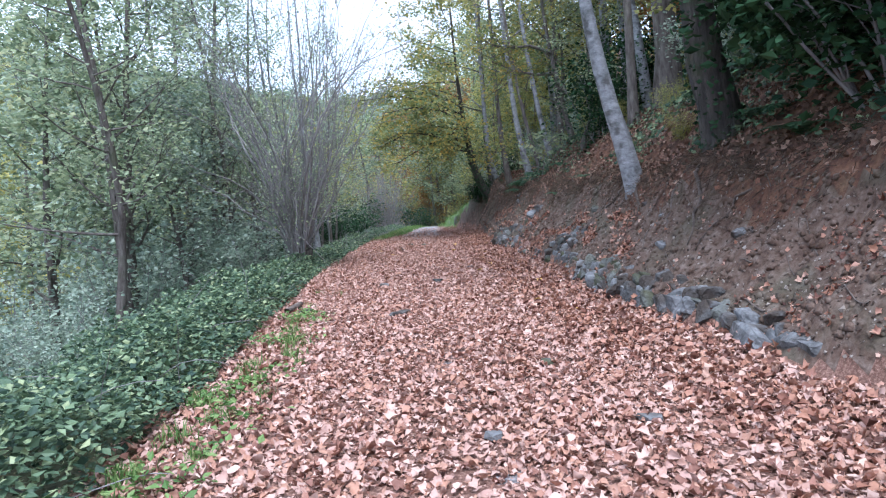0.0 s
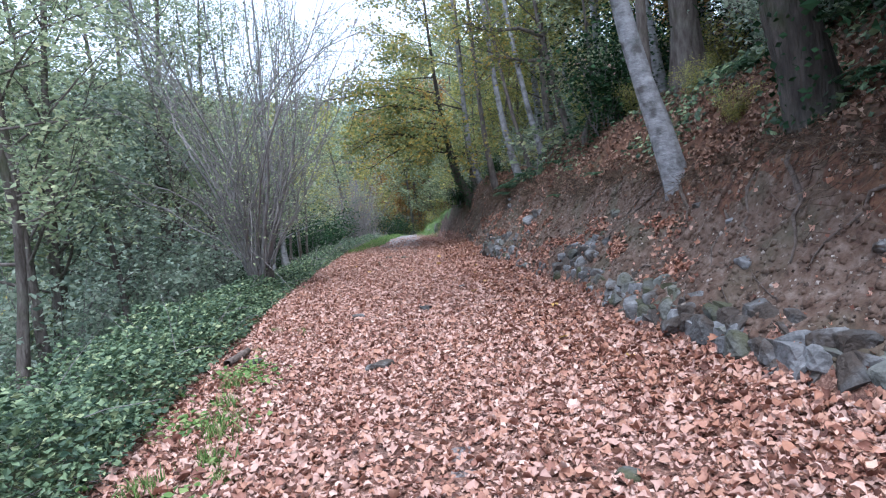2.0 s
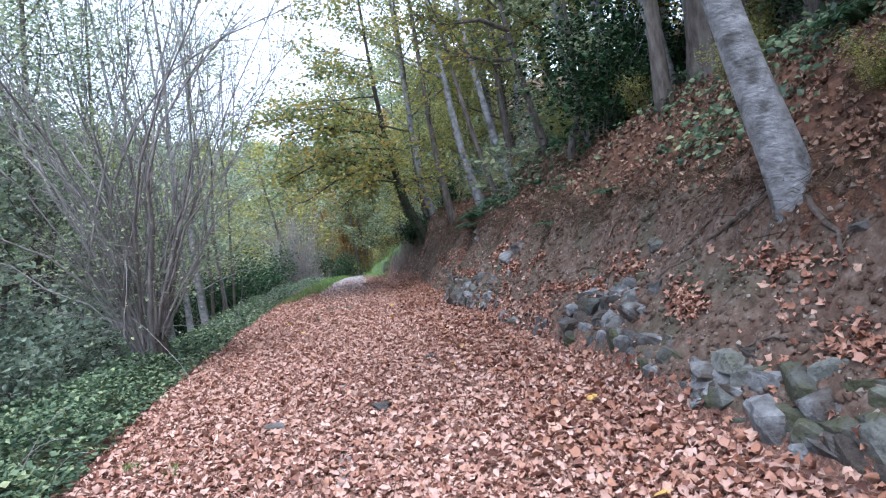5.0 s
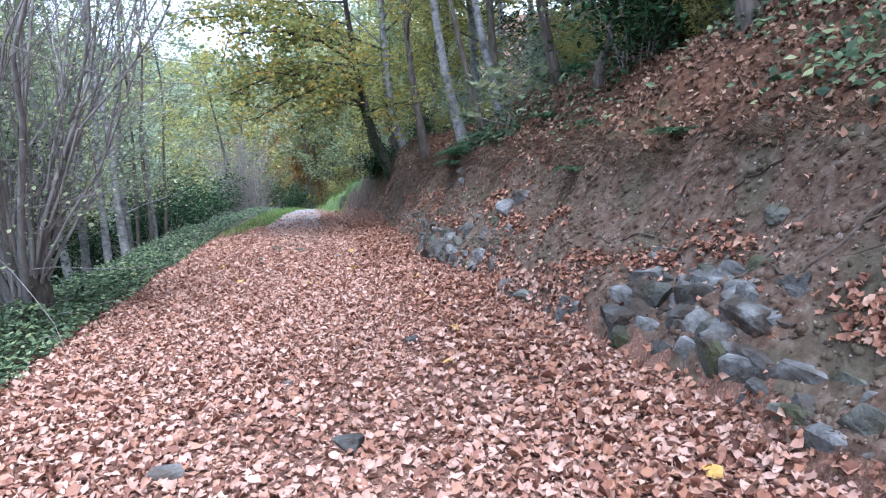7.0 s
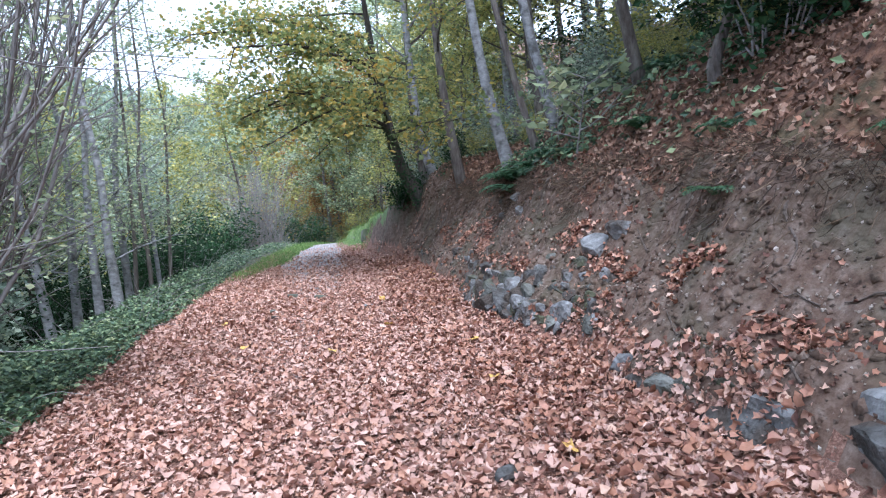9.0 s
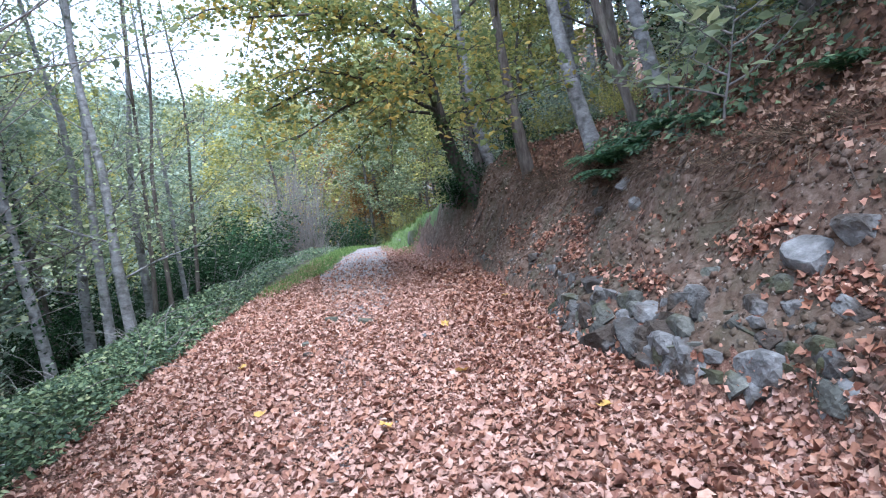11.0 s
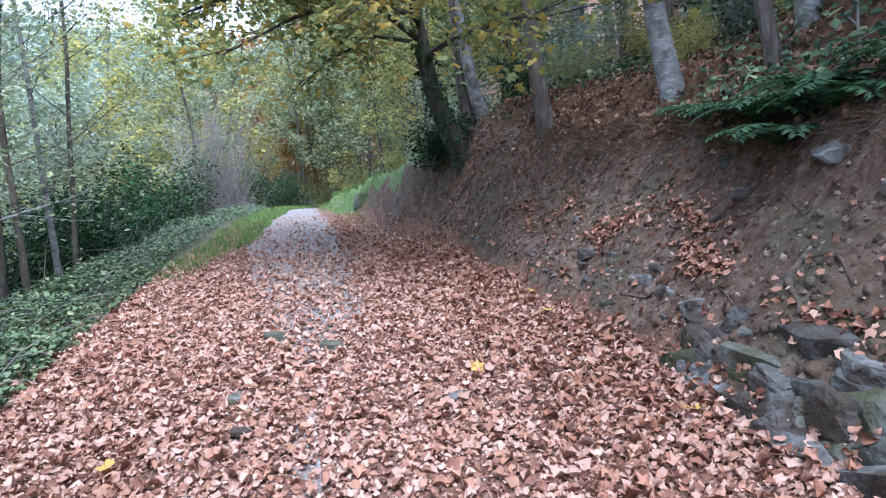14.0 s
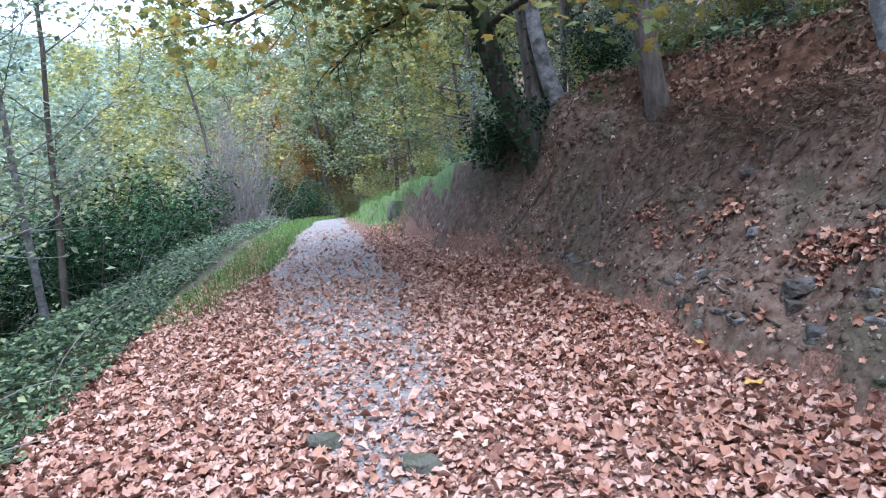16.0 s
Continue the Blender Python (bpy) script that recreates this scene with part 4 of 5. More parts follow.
# ---- bramble thickets along the valley side ----
def thicket(y0, y1, n, label):
    root = thing("bramble_thicket", pose(0, 0, 0), label, "brambles", "bramble thickets")
    y = rng.uniform(y0, y1, n)
    width = np.interp(y, [0, 12, 20, 30, 40], [2.4, 2.2, 1.8, 2.0, 1.6])
    u = rng.beta(1.1, 1.5, n)
    x = left_edge(y) + 0.05 - u * width + np.interp(y, [24, 28], [0, -0.5])
    mound = (np.interp(y, [0, 8, 14, 20, 40], [0.82, 0.75, 0.5, 0.36, 0.42]) * np.interp(u, [0, 0.2, 0.6, 1], [0.25, 0.9, 1, 0.7])) * (0.75 + 0.85 * value_noise(x, y, 0.9, 51, 3))
    z = ground_z(x, y) + mound * np.sqrt(rng.uniform(0, 1, n)) + 0.02
    v, f = stamp(OVAL, np.stack([x, y, z], 1), bases(up_normals(n), 0.45), rng.uniform(0.035, 0.09, n))
    part("bramble_leaves", raw_mesh("bramble_leaves", v, f, False), M_BRAMBLE, root, kind="stuff")
    t = Tubes()
    for _ in range(int(8 * (y1 - y0))):
        yy = rng.uniform(y0, y1)
        xx = float(left_edge(np.array([yy]))[0]) - rng.uniform(0.1, 1.6)
        p = bent(on_ground(xx, yy, 0.05), (rng.normal(0, 0.6), rng.normal(0, 0.6), 1), rng.uniform(0.6, 1.3), 7, -1.4, 0.08)
        t.add(p, np.linspace(0.006, 0.002, 8), 4)
    part("cane_tangle", t.mesh("cane_tangle"), M_TWIG, root, "thin arching bramble canes", "stuff")


for y0, y1, n in ((1, 6, 16000), (6, 11, 15000), (11, 17, 13000), (17, 23, 11000), (23, 30, 11000), (30, 40, 9000)):
    thicket(y0, y1, n, "low green bramble thicket edging the track")


# ---- rocks ----
def rock_mesh(name, seed, flat=0.6):
    """A blocky broken stone about 1 across, its corners pulled about and its edges worn."""
    r = np.random.default_rng(seed)
    bm = bmesh.new()
    bmesh.ops.create_icosphere(bm, subdivisions=3, radius=1.0)
    cuts = []
    for _ in range(9):
        way = Vector(r.normal(0, 1, 3)).normalized()
        cuts.append((way, r.uniform(0.3, 0.46)))
    for v in bm.verts:
        p = v.co.copy()
        p *= 0.5 / (abs(p.x) ** 5 + abs(p.y) ** 5 + abs(p.z) ** 5) ** 0.2
        for way, reach in cuts:
            over = p.dot(way) - reach
            if over > 0:
                p -= way * over
        v.co = Vector((p.x, p.y, p.z * (0.5 + 0.6 * flat))) + Vector(r.normal(0, 0.006, 3))
    me = bpy.data.meshes.new(name)
    bm.to_mesh(me)
    bm.free()
    me.materials.append(M_ROCK)
    return me


ROCKS = [rock_mesh("rock", s, f) for s, f in ((1, 0.6), (2, 0.5), (3, 0.7), (4, 0.45), (5, 0.8), (6, 0.55))]
for plain in ROCKS[:3]:
    for coat in (M_ROCK_MOSS, M_ROCK_PALE):
        coated = plain.copy()
        coated.materials[0] = coat
        ROCKS.append(coated)


def bank_x(y, z):
    """Where the bank's face reaches the height z, at y."""
    x = np.linspace(0, 3.2, 160) + float(right_edge(np.array([y]))[0]) - 0.4
    h = ground_z(x, np.full(160, y))
    return float(x[int(np.argmax(h >= z))])


def stone(name, x, y, z, size, parent=None, turn=None, tilt=12):
    ob = new(name, ROCKS[int(rng.integers(0, len(ROCKS)))])
    ob.parent = parent
    ob.matrix_basis = pose(x, y, z, rng.normal(0, tilt), rng.normal(0, tilt), rng.uniform(0, 360) if turn is None else turn) @ Matrix.Diagonal((size[0], size[1], size[2], 1))
    return ob


def outcrop(y0, y1, z0, z1, n, small, large, label):
    """Stones that stand out of the bank's face between two places and heights."""
    root = thing("rock_outcrop", pose(0, 0, 0), label, "rock outcrop", "outcrops in the bank")
    n = int(1.35 * n)
    for i in range(n):
        y = y0 + (y1 - y0) * (i + rng.uniform(0, 0.9)) / n
        z = z0 + (z1 - z0) * rng.beta(1.1, 1.5)
        s = 1.25 * rng.uniform(small, large) * (1.15 - 0.4 * (z - z0) / max(z1 - z0, 0.1))
        deep = s * rng.uniform(0.6, 0.9)
        stone("rock", bank_x(y, z) + rng.uniform(0.38, 0.52) * deep, y, z, (deep, s * rng.uniform(1.0, 1.7), s * rng.uniform(0.7, 1.1)), root, rng.normal(0, 14), 12)
    return root


outcrop(4.6, 6.4, 0.1, 0.4, 14, 0.2, 0.34, "grey angular stones at the foot of the bank")
outcrop(6.3, 9.7, 0.12, 0.5, 60, 0.16, 0.34, "long mossy slate outcrop half buried in earth")
outcrop(9.9, 10.9, 0.15, 0.5, 8, 0.16, 0.3, "few grey stones in the bank foot")
outcrop(10.9, 12.7, 0.15, 0.85, 56, 0.14, 0.34, "stack of grey and mossy stones in the bank")
outcrop(13.0, 14.5, 0.1, 0.3, 7, 0.22, 0.4, "flat grey stones among fallen leaves")
outcrop(15.4, 17.2, 0.2, 0.85, 34, 0.12, 0.27, "small broken grey stones in the bank")
outcrop(16.6, 19.4, 0.1, 0.5, 54, 0.2, 0.42, "large cracked slate slabs at the bank foot")
outcrop(19.5, 21.6, 0.3, 0.7, 14, 0.08, 0.2, "loose small stones in the soil bank")
outcrop(21.8, 25.0, 0.15, 0.5, 18, 0.1, 0.22, "low dark stones at the bank foot")

for y, z, s in ((20.3, 1.42, 0.2), (20.35, 0.62, 0.15), (19.2, 1.5, 0.24), (20.0, 1.2, 0.18), (16.1, 0.95, 0.3), (15.9, 1.1, 0.26), (18.6, 1.3, 0.16), (21.3, 1.05, 0.14), (7.5, 0.8, 0.16), (8.2, 1.1, 0.12), (11.6, 1.15, 0.2), (9.0, 1.25, 0.12), (22.3, 0.8, 0.14), (6.4, 0.95, 0.2), (21.6, 0.55, 0.2), (22.8, 1.2, 0.16)):
    tagged(stone("stone", bank_x(y, z) + 0.02, y, z, (s, s * 1.2, s * 0.9)), "single grey stone stuck in the soil bank", "stone", "stones in the bank")

for x, y, s in ((-1.09, 21.7, 0.2), (-0.59, 21.25, 0.22), (-1.29, 20.25, 0.18), (0.13, 19.76, 0.16), (-1.23, 19.68, 0.12), (-0.64, 8.3, 0.28), (0.85, 5.43, 0.16), (-0.12, 11.37, 0.2), (-1.1, 11.34, 0.2), (0.57, 13.45, 0.16), (0.22, 3.81, 0.14), (1.23, 3.91, 0.16), (-2.05, 8.99, 0.26)):
    gz = on_ground(x, y)[2]
    tagged(stone("track_stone", x, y, gz + 0.035, (s, s * 0.8, s * 0.5), None, None, 4), "flat grey slate stone among fallen leaves", "stone", "stones on the track")
log = Tubes()
log.add(bent((-2.3, 9.0, 0.06), (0.3, 0.9, 0.03), 0.55, 5, 0, 0.05), [0.045, 0.05, 0.048, 0.05, 0.045, 0.03], 8, 0.08)
log_root = thing("rotten_log", pose(0, 0, 0), "short weathered rotten log on the verge", "log")
part("log", log.mesh("log"), M_ROOT, log_root)

# pebbles and clods in the bank
n = 15000
py = rng.uniform(3, 27, n)
px = right_edge(py) + rng.uniform(0.05, 1.15, n)
pos = np.stack([px, py, ground_z(px, py)], 1)
pv = np.array([(0.5, 0, 0), (-0.45, 0.1, 0), (0.05, 0.42, 0.04), (0, -0.4, 0), (0.02, 0, 0.36), (0, 0.05, -0.3)])
pf = np.array([(0, 2, 4), (2, 1, 4), (1, 3, 4), (3, 0, 4), (2, 0, 5), (1, 2, 5), (3, 1, 5), (0, 3, 5)])
v, f = stamp([(pv, pf)], pos, bases(ground_normal(px, py), 0.5), 0.014 + 0.085 * rng.beta(1, 5, n))
pebble_me = raw_mesh("pebbles", v, f, False)
pebble_me.materials.append(material("pebble", [(0.1, 0.04, 0.027, 0.021), (0.45, 0.11, 0.078, 0.06), (0.8, 0.22, 0.18, 0.15), (0.98, 0.45, 0.4, 0.36)], 8, 0.9, 0.4, island=0.8))
tagged(new("pebbles", pebble_me), "small stones and clods in the soil bank", "pebbles", kind="stuff")
n = 4200
py = rng.uniform(3, 27, n)
px = right_edge(py) + rng.uniform(0.1, 1.2, n)
pos = np.stack([px, py, ground_z(px, py) - 0.01], 1)
v, f = stamp([(pv, pf)], pos, bases(ground_normal(px, py), 0.5), 0.05 + 0.13 * rng.beta(1, 3, n))
clod_me = raw_mesh("soil_clods", v, f, True)
clod_me.materials.append(M_EARTH)
tagged(new("soil_clods", clod_me), "crumbling brown clods of earth on the bank", "soil", kind="stuff")
n = 9000
py = rng.uniform(17, 40, n)
px = (right_edge(py) + left_edge(py)) / 2 - 0.1 + rng.normal(0, 0.5, n)
pos = np.stack([px, py, ground_z(px, py)], 1)
v, f = stamp([(pv, pf)], pos, bases(up_normals(n), 0.3), 0.015 + 0.035 * rng.beta(1, 3, n))
gravel_me = raw_mesh("gravel", v, f, False)
gravel_me.materials.append(material("gravel_stone", [(0.1, 0.14, 0.125, 0.125), (0.5, 0.27, 0.255, 0.26), (0.9, 0.44, 0.42, 0.43)], 8, 0.9, 0.3, island=0.8))
tagged(new("gravel", gravel_me), "pale grey gravel along the middle of the track", "gravel", kind="stuff")

# the grassy rock ridge past the maple
ridge = thing("rock_ridge", pose(0, 0, 0), "grass-topped grey rock ridge beside the track", "rock outcrop", "outcrops in the bank")
for x, y, z, s, turn in ((1.15, 33.0, 0.3, (0.8, 2.6, 0.95), 10), (0.98, 34.9, 0.08, (0.9, 2.4, 0.8), 14), (0.7, 36.3, -0.08, (0.8, 1.6, 0.5), 12)):
    slab = stone("rock", x, y, z, s, ridge, turn, 4)
    slab.data = slab.data.copy()
    slab.data.materials[0] = M_SLAB

# ---- roots ----
def root_on_bank(y, z, length, radius, drift, down):
    """A root that creeps over the bank's face from (y, z)."""
    x = bank_x(y, z)
    pts = []
    for i in range(9):
        pts.append((x, y, z))
        y += length / 9 * (drift + rng.normal(0, 0.35))
        z = max(0.15, z - length / 9 * (down + rng.normal(0, 0.35)))
        x = bank_x(y, z) - rng.uniform(0.0, 0.03)
    t = Tubes()
    t.add(np.array(pts), np.linspace(radius, radius * 0.3, 9), 6, 0.1)
    me = t.mesh("root")
    me.materials.append(M_ROOT)
    tagged(new("tree_root", me), "bare brown root creeping over the soil bank", "root", "roots in the bank")


for y, z, ln, r, drift, down in ((9.8, 1.5, 1.1, 0.035, 0.9, 0.3), (9.7, 1.55, 1.0, 0.03, 0.3, 0.9), (9.5, 1.5, 0.9, 0.025, -0.5, 0.8), (8.4, 1.2, 0.8, 0.016, -0.7, 0.7), (8.1, 1.5, 1.0, 0.018, -0.3, 0.9), (18.0, 1.72, 0.65, 0.03, -0.1, 1.0), (17.9, 0.75, 0.3, 0.02, 0.0, 1.0),
                              (20.1, 1.05, 0.35, 0.035, 0.9, 0.5), (19.0, 0.9, 0.4, 0.035, -0.8, 0.6), (24.4, 1.2, 0.9, 0.03, -0.3, 1.0), (24.8, 1.3, 1.0, 0.04, -0.4, 0.9), (25.2, 1.2, 1.0, 0.035, 0.0, 1.0), (23.8, 1.3, 0.9, 0.02, 0.2, 1.0), (23.2, 1.4, 0.8, 0.015, 0.1, 1.0), (25.9, 1.2, 1.0, 0.04, 0.6, 0.9), (7.6, 1.7, 1.2, 0.03, -0.6, 0.8),
                              (10.7, 1.3, 0.9, 0.02, 0.4, 0.9), (11.3, 1.2, 0.8, 0.02, 0.2, 0.9), (10.4, 1.5, 0.7, 0.02, 0.8, 0.5), (12.6, 1.5, 0.7, 0.014, 0.1, 1), (21.5, 1.5, 0.7, 0.014, -0.2, 1), (22.4, 1.6, 0.9, 0.016, 0.1, 1), (15.0, 1.4, 0.6, 0.014, 0.3, 0.9), (13.8, 1.4, 0.6, 0.014, -0.3, 0.9), (6.5, 1.4, 0.9, 0.018, 0.4, 0.8)):
    root_on_bank(y, z, ln, r, drift, down)

# fine roots and dry grass that hang from the bank's lip
n = 13000
hy = rng.uniform(3, 24.2, n)
hx = right_edge(hy) + 1.1 + rng.normal(0, 0.14, n) + 0.18 * value_noise(hy, 0 * hy, 0.9, 61, 2)
keep = value_noise(hx * 0 + 3, hy, 0.8, 62, 2) > rng.uniform(-0.9, 0.6, n)
hx, hy = hx[keep], hy[keep]
out = np.stack([-0.75 + rng.normal(0, 0.25, len(hx)), rng.normal(0, 0.4, len(hx)), -0.75 + rng.normal(0, 0.4, len(hx))], 1)
out /= np.linalg.norm(out, axis=1, keepdims=True)
v, f = stamp(STRAND, np.stack([hx, hy, ground_z(hx, hy) + 0.03], 1), bases(out, 0.25), rng.uniform(0.08, 0.28, len(hx)))
strand_me = raw_mesh("hanging_strands", v, f, False)
strand_me.materials.append(M_STRAW)
tagged(new("hanging_strands", strand_me), "dry grass and fine roots hanging from the bank's lip", "dry grass", kind="stuff")

# low green plants on the hillside above the bank
n = 36000
hy = rng.uniform(2, 34, n)
hx = right_edge(hy) + 1.2 + 3.6 * rng.beta(1, 1.6, n)
keep = value_noise(hx, hy, 1.3, 71, 3) > rng.uniform(-0.35, 0.75, n)
hx, hy = hx[keep], hy[keep]
z = ground_z(hx, hy) + 0.22 * rng.uniform(0, 1, len(hx)) ** 1.5 + 0.02
v, f = stamp(OVAL, np.stack([hx, hy, z], 1), bases(ground_normal(hx, hy), 0.5), rng.uniform(0.05, 0.12, len(hx)))
cover_me = raw_mesh("ground_cover", v, f, False)
cover_me.materials.append(M_BRAMBLE)
tagged(new("ground_cover", cover_me), "low green ivy and bramble leaves on the hillside", "ground cover", kind="stuff")


# dead twigs on the bank and among the leaves
for i in range(60):
    y = rng.uniform(4, 25)
    d0 = rng.uniform(0.15, 1.0)
    x = float(right_edge(np.array([y]))[0]) + d0
    t = Tubes()
    a = rng.uniform(-0.9, 0.9)
    length = rng.uniform(0.15, 0.5)
    pts = [(x + s * 0.25 * length * math.sin(3 * a), y + s * length * math.cos(a)) for s in np.linspace(0, 1, 6)]
    pts = [(px_, py_, on_ground(px_, py_)[2] + 0.012 + rng.uniform(0, 0.012)) for px_, py_ in pts]
    t.add(np.array(pts), np.linspace(0.008, 0.003, 6) * rng.uniform(0.7, 1.8), 5)
    me = t.mesh("twig")
    me.materials.append(M_ROOT)
    tagged(new("dead_twig", me), "thin dead twig lying on the soil bank", "twig", "dead twigs")

# brown fern and grass clumps that lean over the lip
def clump(at, label):
    root = thing("dry_clump", at, label, "dry grass", "dry clumps on the lip")
    n = 260
    p = np.stack([rng.normal(0, 0.09, n), rng.normal(0, 0.16, n), rng.normal(0, 0.03, n)], 1)
    out = np.tile(np.array([-0.5, 0.0, 0.25]), (n, 1)) + rng.normal(0, 0.4, (n, 3))
    out /= np.linalg.norm(out, axis=1, keepdims=True)
    v, f = stamp(STRAND, p, bases(out, 0.25), rng.uniform(0.06, 0.22, n))
    part("blade_tuft", raw_mesh("blades", v, f, False), M_STRAW, root, kind="stuff")
    return root


clump_1 = clump(at_ground(float(right_edge(np.array([12.0]))[0]) + 1.08, 12.0, 0, 1, 0), "brown dry grass clump over the bank's lip")
for i in range(46):
    y = 4.0 + 21 * (i + rng.uniform(0, 0.9)) / 46
    copy_thing(clump_1, at_ground(float(right_edge(np.array([y]))[0]) + rng.uniform(0.98, 1.25), y, rng.normal(0, 20), rng.uniform(0.6, 1.15), 0.0))

# ---- ferns ----
def fern(at, label):
    root = thing("fern", at, label, "fern", "ferns on the bank")
    for i in range(11):
        a = 6.28 * i / 11 + rng.normal(0, 0.2)
        line = bent((0, 0, 0), (math.cos(a), math.sin(a), 1.1), rng.uniform(0.5, 0.75), 9, -1.5, 0.03)
        vs, fs = [], []
        for k in range(1, 10):
            d = line[k] - line[k - 1]
            d /= np.linalg.norm(d)
            s = np.cross(d, UP)
            s /= np.linalg.norm(s)
            w = 0.15 * math.sin(math.pi * (0.12 + 0.88 * k / 10)) + 0.015
            for sign in (1, -1):
                for h in (0.0, 0.5):
                    p = line[k - 1] + (line[k] - line[k - 1]) * h
                    b = len(vs)
                    vs += [p, p + s * sign * w * 0.5 + d * 0.035, p + s * sign * w + d * 0.03 - UP * 0.02, p + s * sign * w * 0.5 - d * 0.005]
                    fs += [(b, b + 1, b + 2), (b, b + 2, b + 3)]
        part("frond", raw_mesh("frond", vs, fs, False), M_FERN, root)
    return root


fern_1 = fern(pose(*on_ground(2.75, 19.4, 0.02)), "green fern hanging from the bank's edge")
for x, y, s in ((2.6, 19.75, 1.0), (2.95, 19.1, 0.9), (2.85, 21.2, 0.7), (2.75, 20.9, 0.6), (3.0, 18.3, 0.7), (3.15, 13.2, 0.6), (3.3, 15.2, 0.6), (4.6, 10.6, 0.9), (4.9, 9.8, 1.0), (3.3, 16.9, 0.7), (3.9, 7.2, 0.9), (3.7, 6.4, 0.8), (4.1, 17.5, 0.8), (2.7, 14.6, 0.5), (2.7, 20.1, 1.0), (2.85, 20.4, 0.9), (3.0, 19.8, 1.1)):
    copy_thing(fern_1, at_ground(x, y, rng.uniform(0, 360), s, 0.0))

# a sapling with large pale leaves that reaches over the bank
tree(pose(*on_ground(2.95, 18.0, 0.05)), "sapling with large pale green leaves above the bank", 1.1, 0.018, M_TWIG, M_GREEN, name="sapling", limbs=9, limb_from=0.25, limb_len=0.9, limb_up=0.4, twigs=3, leaves=170, leaf=0.17, spread=0.08, sides=6)
tree(pose(*on_ground(3.5, 20.0, 0.05)), "sapling with large pale green leaves above the bank", 1.2, 0.016, M_TWIG, M_GREEN, name="sapling", limbs=8, limb_from=0.25, limb_len=0.8, limb_up=0.4, twigs=3, leaves=120, leaf=0.15, spread=0.08, sides=6)


# ---- grass on the verge ----
def tuft(at, label, blades, height):
    root = thing("grass_tuft", at, label, "grass", "grass tufts on the verge")
    p = np.stack([rng.normal(0, 0.07, blades), rng.normal(0, 0.09, blades), np.full(blades, -0.01)], 1)
    v, f = stamp(BLADE, p, bases(up_normals(blades), 0.35), height * rng.uniform(0.5, 1.1, blades))
    part("blade_tuft", raw_mesh("blades", v, f, False), M_GRASS, root, kind="stuff")
    return root


tuft_1 = tuft(at_ground(-1.75, 7.2), "green grass tuft among fallen leaves", 110, 0.2)
for x, y, s in ((-1.7, 6.8, 1.1), (-1.85, 7.5, 0.9), (-1.6, 6.3, 0.9), (-1.9, 5.9, 1.0), (-1.75, 5.4, 0.9), (-1.95, 4.9, 1.1), (-1.7, 4.5, 0.8), (-1.85, 4.1, 1.0), (-1.6, 3.8, 0.7), (-1.9, 3.5, 1.0), (-1.75, 3.1, 0.9), (-2.0, 8.1, 0.8), (-1.8, 10.6, 0.6), (-2.1, 9.6, 0.6), (-1.5, 5.0, 0.6), (-1.45, 6.0, 0.6), (-2.2, 10.9, 0.6)):
    copy_thing(tuft_1, at_ground(x, y, rng.uniform(0, 360), s * 0.9, 0.0))
n = 2600
wy = rng.uniform(2.5, 9, n)
wx = -1.85 + rng.normal(0, 0.2, n) - 0.05 * (wy - 5)
keep = value_noise(wx, wy, 0.5, 81, 2) > 0.1
wx, wy = wx[keep], wy[keep]
v, f = stamp(OVAL, np.stack([wx, wy, ground_z(wx, wy) + rng.uniform(0.03, 0.11, len(wx))], 1), bases(up_normals(len(wx)), 0.4), rng.uniform(0.03, 0.08, len(wx)))
weed_me = raw_mesh("verge_weeds", v, f, False)
weed_me.materials.append(M_GRASS)
tagged(new("verge_weeds", weed_me), "small green weeds among leaves on the verge", "weeds", kind="stuff")
n = 16000
wy = rng.uniform(25, 42, n)
wx = left_edge(wy) + rng.uniform(-0.15, 1.0, n) * np.interp(wy, [25, 30, 36, 40], [0.4, 0.9, 0.8, 0.5])
right = rng.uniform(0, 1, n) < 0.4
wx = np.where(right, right_edge(wy) + rng.normal(0.25, 0.35, n), wx)
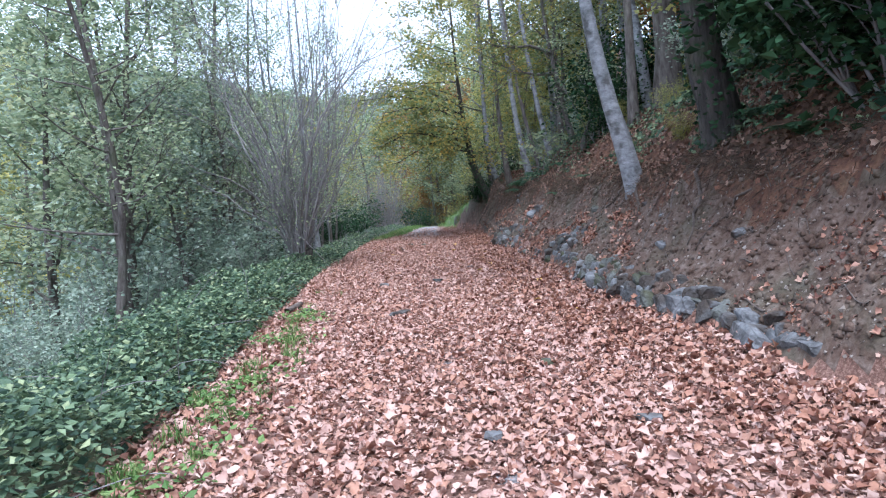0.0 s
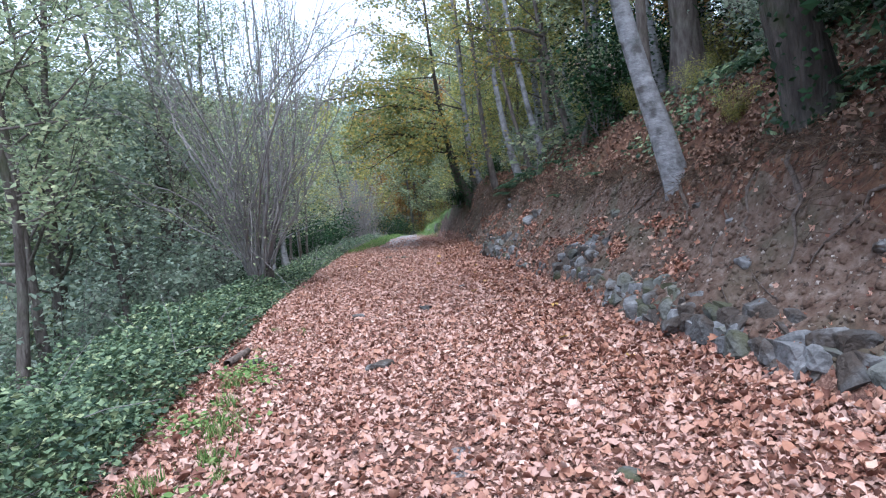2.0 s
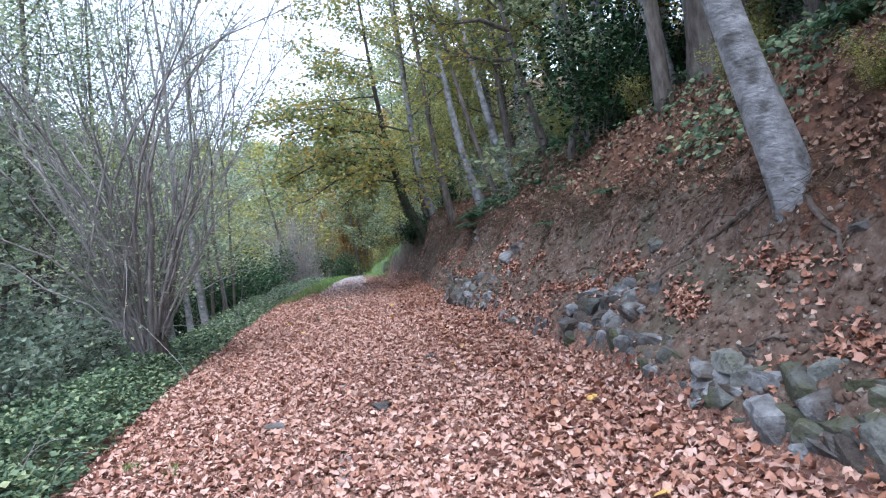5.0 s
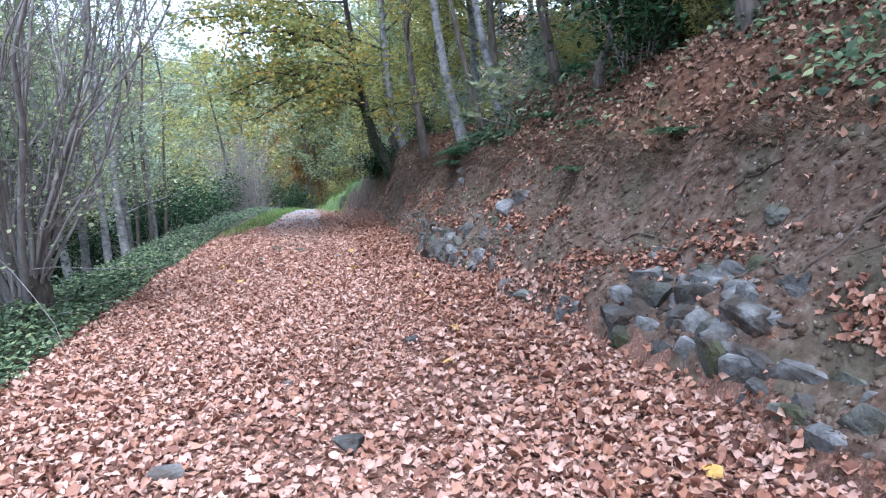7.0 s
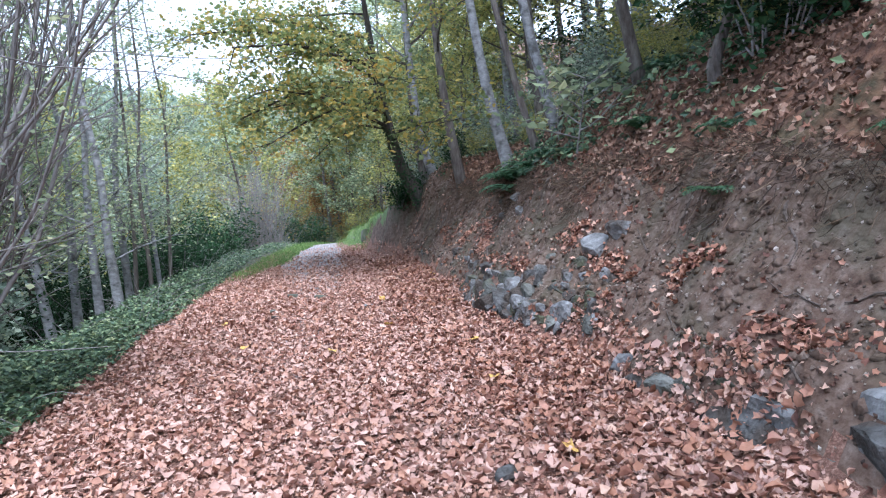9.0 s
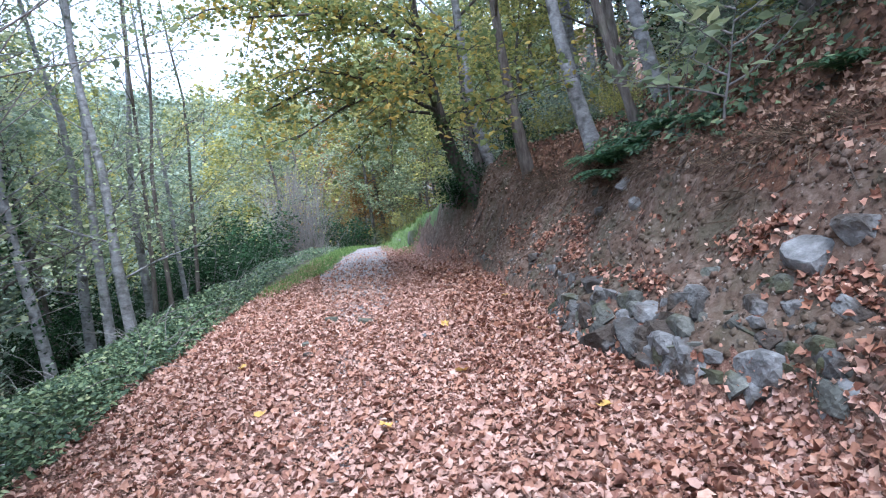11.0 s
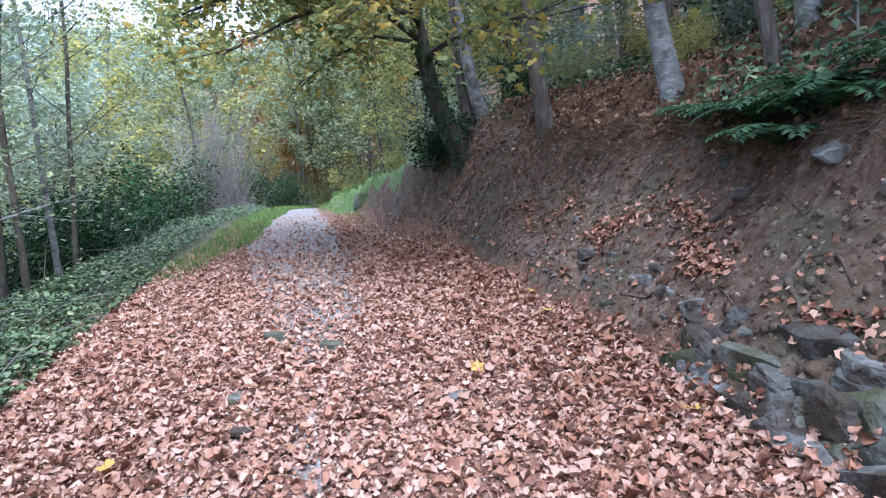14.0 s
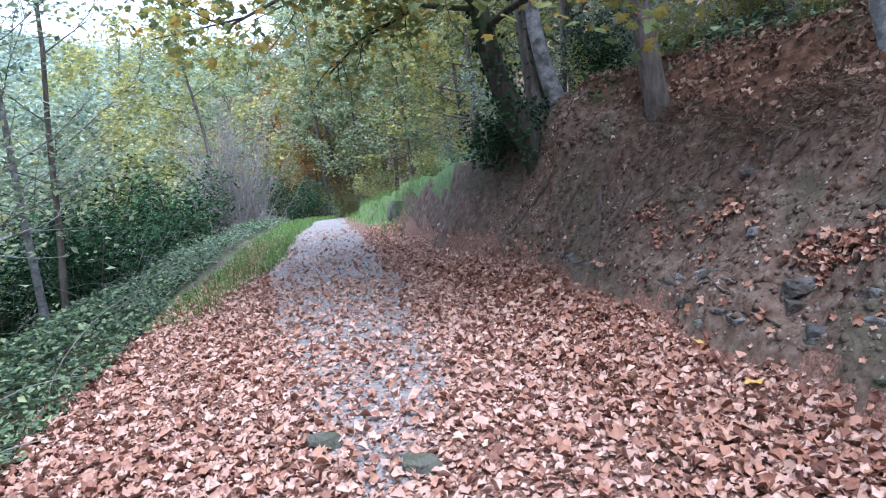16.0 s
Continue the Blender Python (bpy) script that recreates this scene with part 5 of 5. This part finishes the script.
keep = np.where(right, wy > 31, wy > 25 + 3 * rng.uniform(0, 1, n))
wx, wy = wx[keep], wy[keep]
v, f = stamp(BLADE, np.stack([wx, wy, ground_z(wx, wy) - 0.01], 1), bases(up_normals(len(wx)), 0.35), rng.uniform(0.08, 0.22, len(wx)))
verge_me = raw_mesh("verge_grass", v, f, False)
verge_me.materials.append(M_GRASS)
tagged(new("verge_grass", verge_me), "bright green grass along the gravel track", "grass", kind="stuff")

# a few yellow leaves that stand out
for i, (x, y) in enumerate(((0.95, 15.2), (1.0, 13.6), (0.7, 12.6), (-1.4, 17.6), (1.3, 18.9), (0.3, 18.0), (-0.4, 16.9), (1.4, 21.3), (1.5, 22.0), (1.25, 8.6), (1.6, 7.6), (0.4, 20.2), (-1.9, 19.4), (1.1, 16.6), (1.55, 10.4))):
    tv, tf = lobed_leaf(0.3, 0.1, 40 + i)
    me = raw_mesh("leaf", tv * 0.115, tf, False)
    me.materials.append(M_FALLEN_Y)
    ob = new("yellow_leaf", me)
    ob.matrix_basis = pose(*on_ground(x, y, -0.06), rng.normal(0, 15), rng.normal(0, 15), rng.uniform(0, 360))
    tagged(ob, "bright yellow fallen maple leaf lying on the track", "leaf", "yellow leaves")

# ---- woods on the far side of the valley ----
n_far = 1500
fx, fy = rng.uniform(-300, -28, n_far), rng.uniform(-30, 420, n_far)
crown_r = rng.uniform(2.5, 5, n_far)
each = 36
cxyz = np.stack([fx, fy, ground_z(fx, fy) + crown_r * 1.2], 1)
ball = rng.normal(0, 1, (n_far, each, 3))
ball /= np.linalg.norm(ball, axis=2, keepdims=True)
ball *= rng.uniform(0.5, 1.0, (n_far, each, 1)) * (1, 1, 1.35)
pos = (cxyz[:, None] + ball * crown_r[:, None, None]).reshape(-1, 3)
v, f = stamp(OVAL, pos, bases(ball.reshape(-1, 3), 0.4), rng.uniform(1.4, 2.9, len(pos)))
far_me = raw_mesh("far_woods", v, f, False)
far_me.materials.append(M_HAZY_BLUEGREEN)
tagged(new("far_woods", far_me), "green woods across the valley with haze in their colour", "woods", kind="stuff")
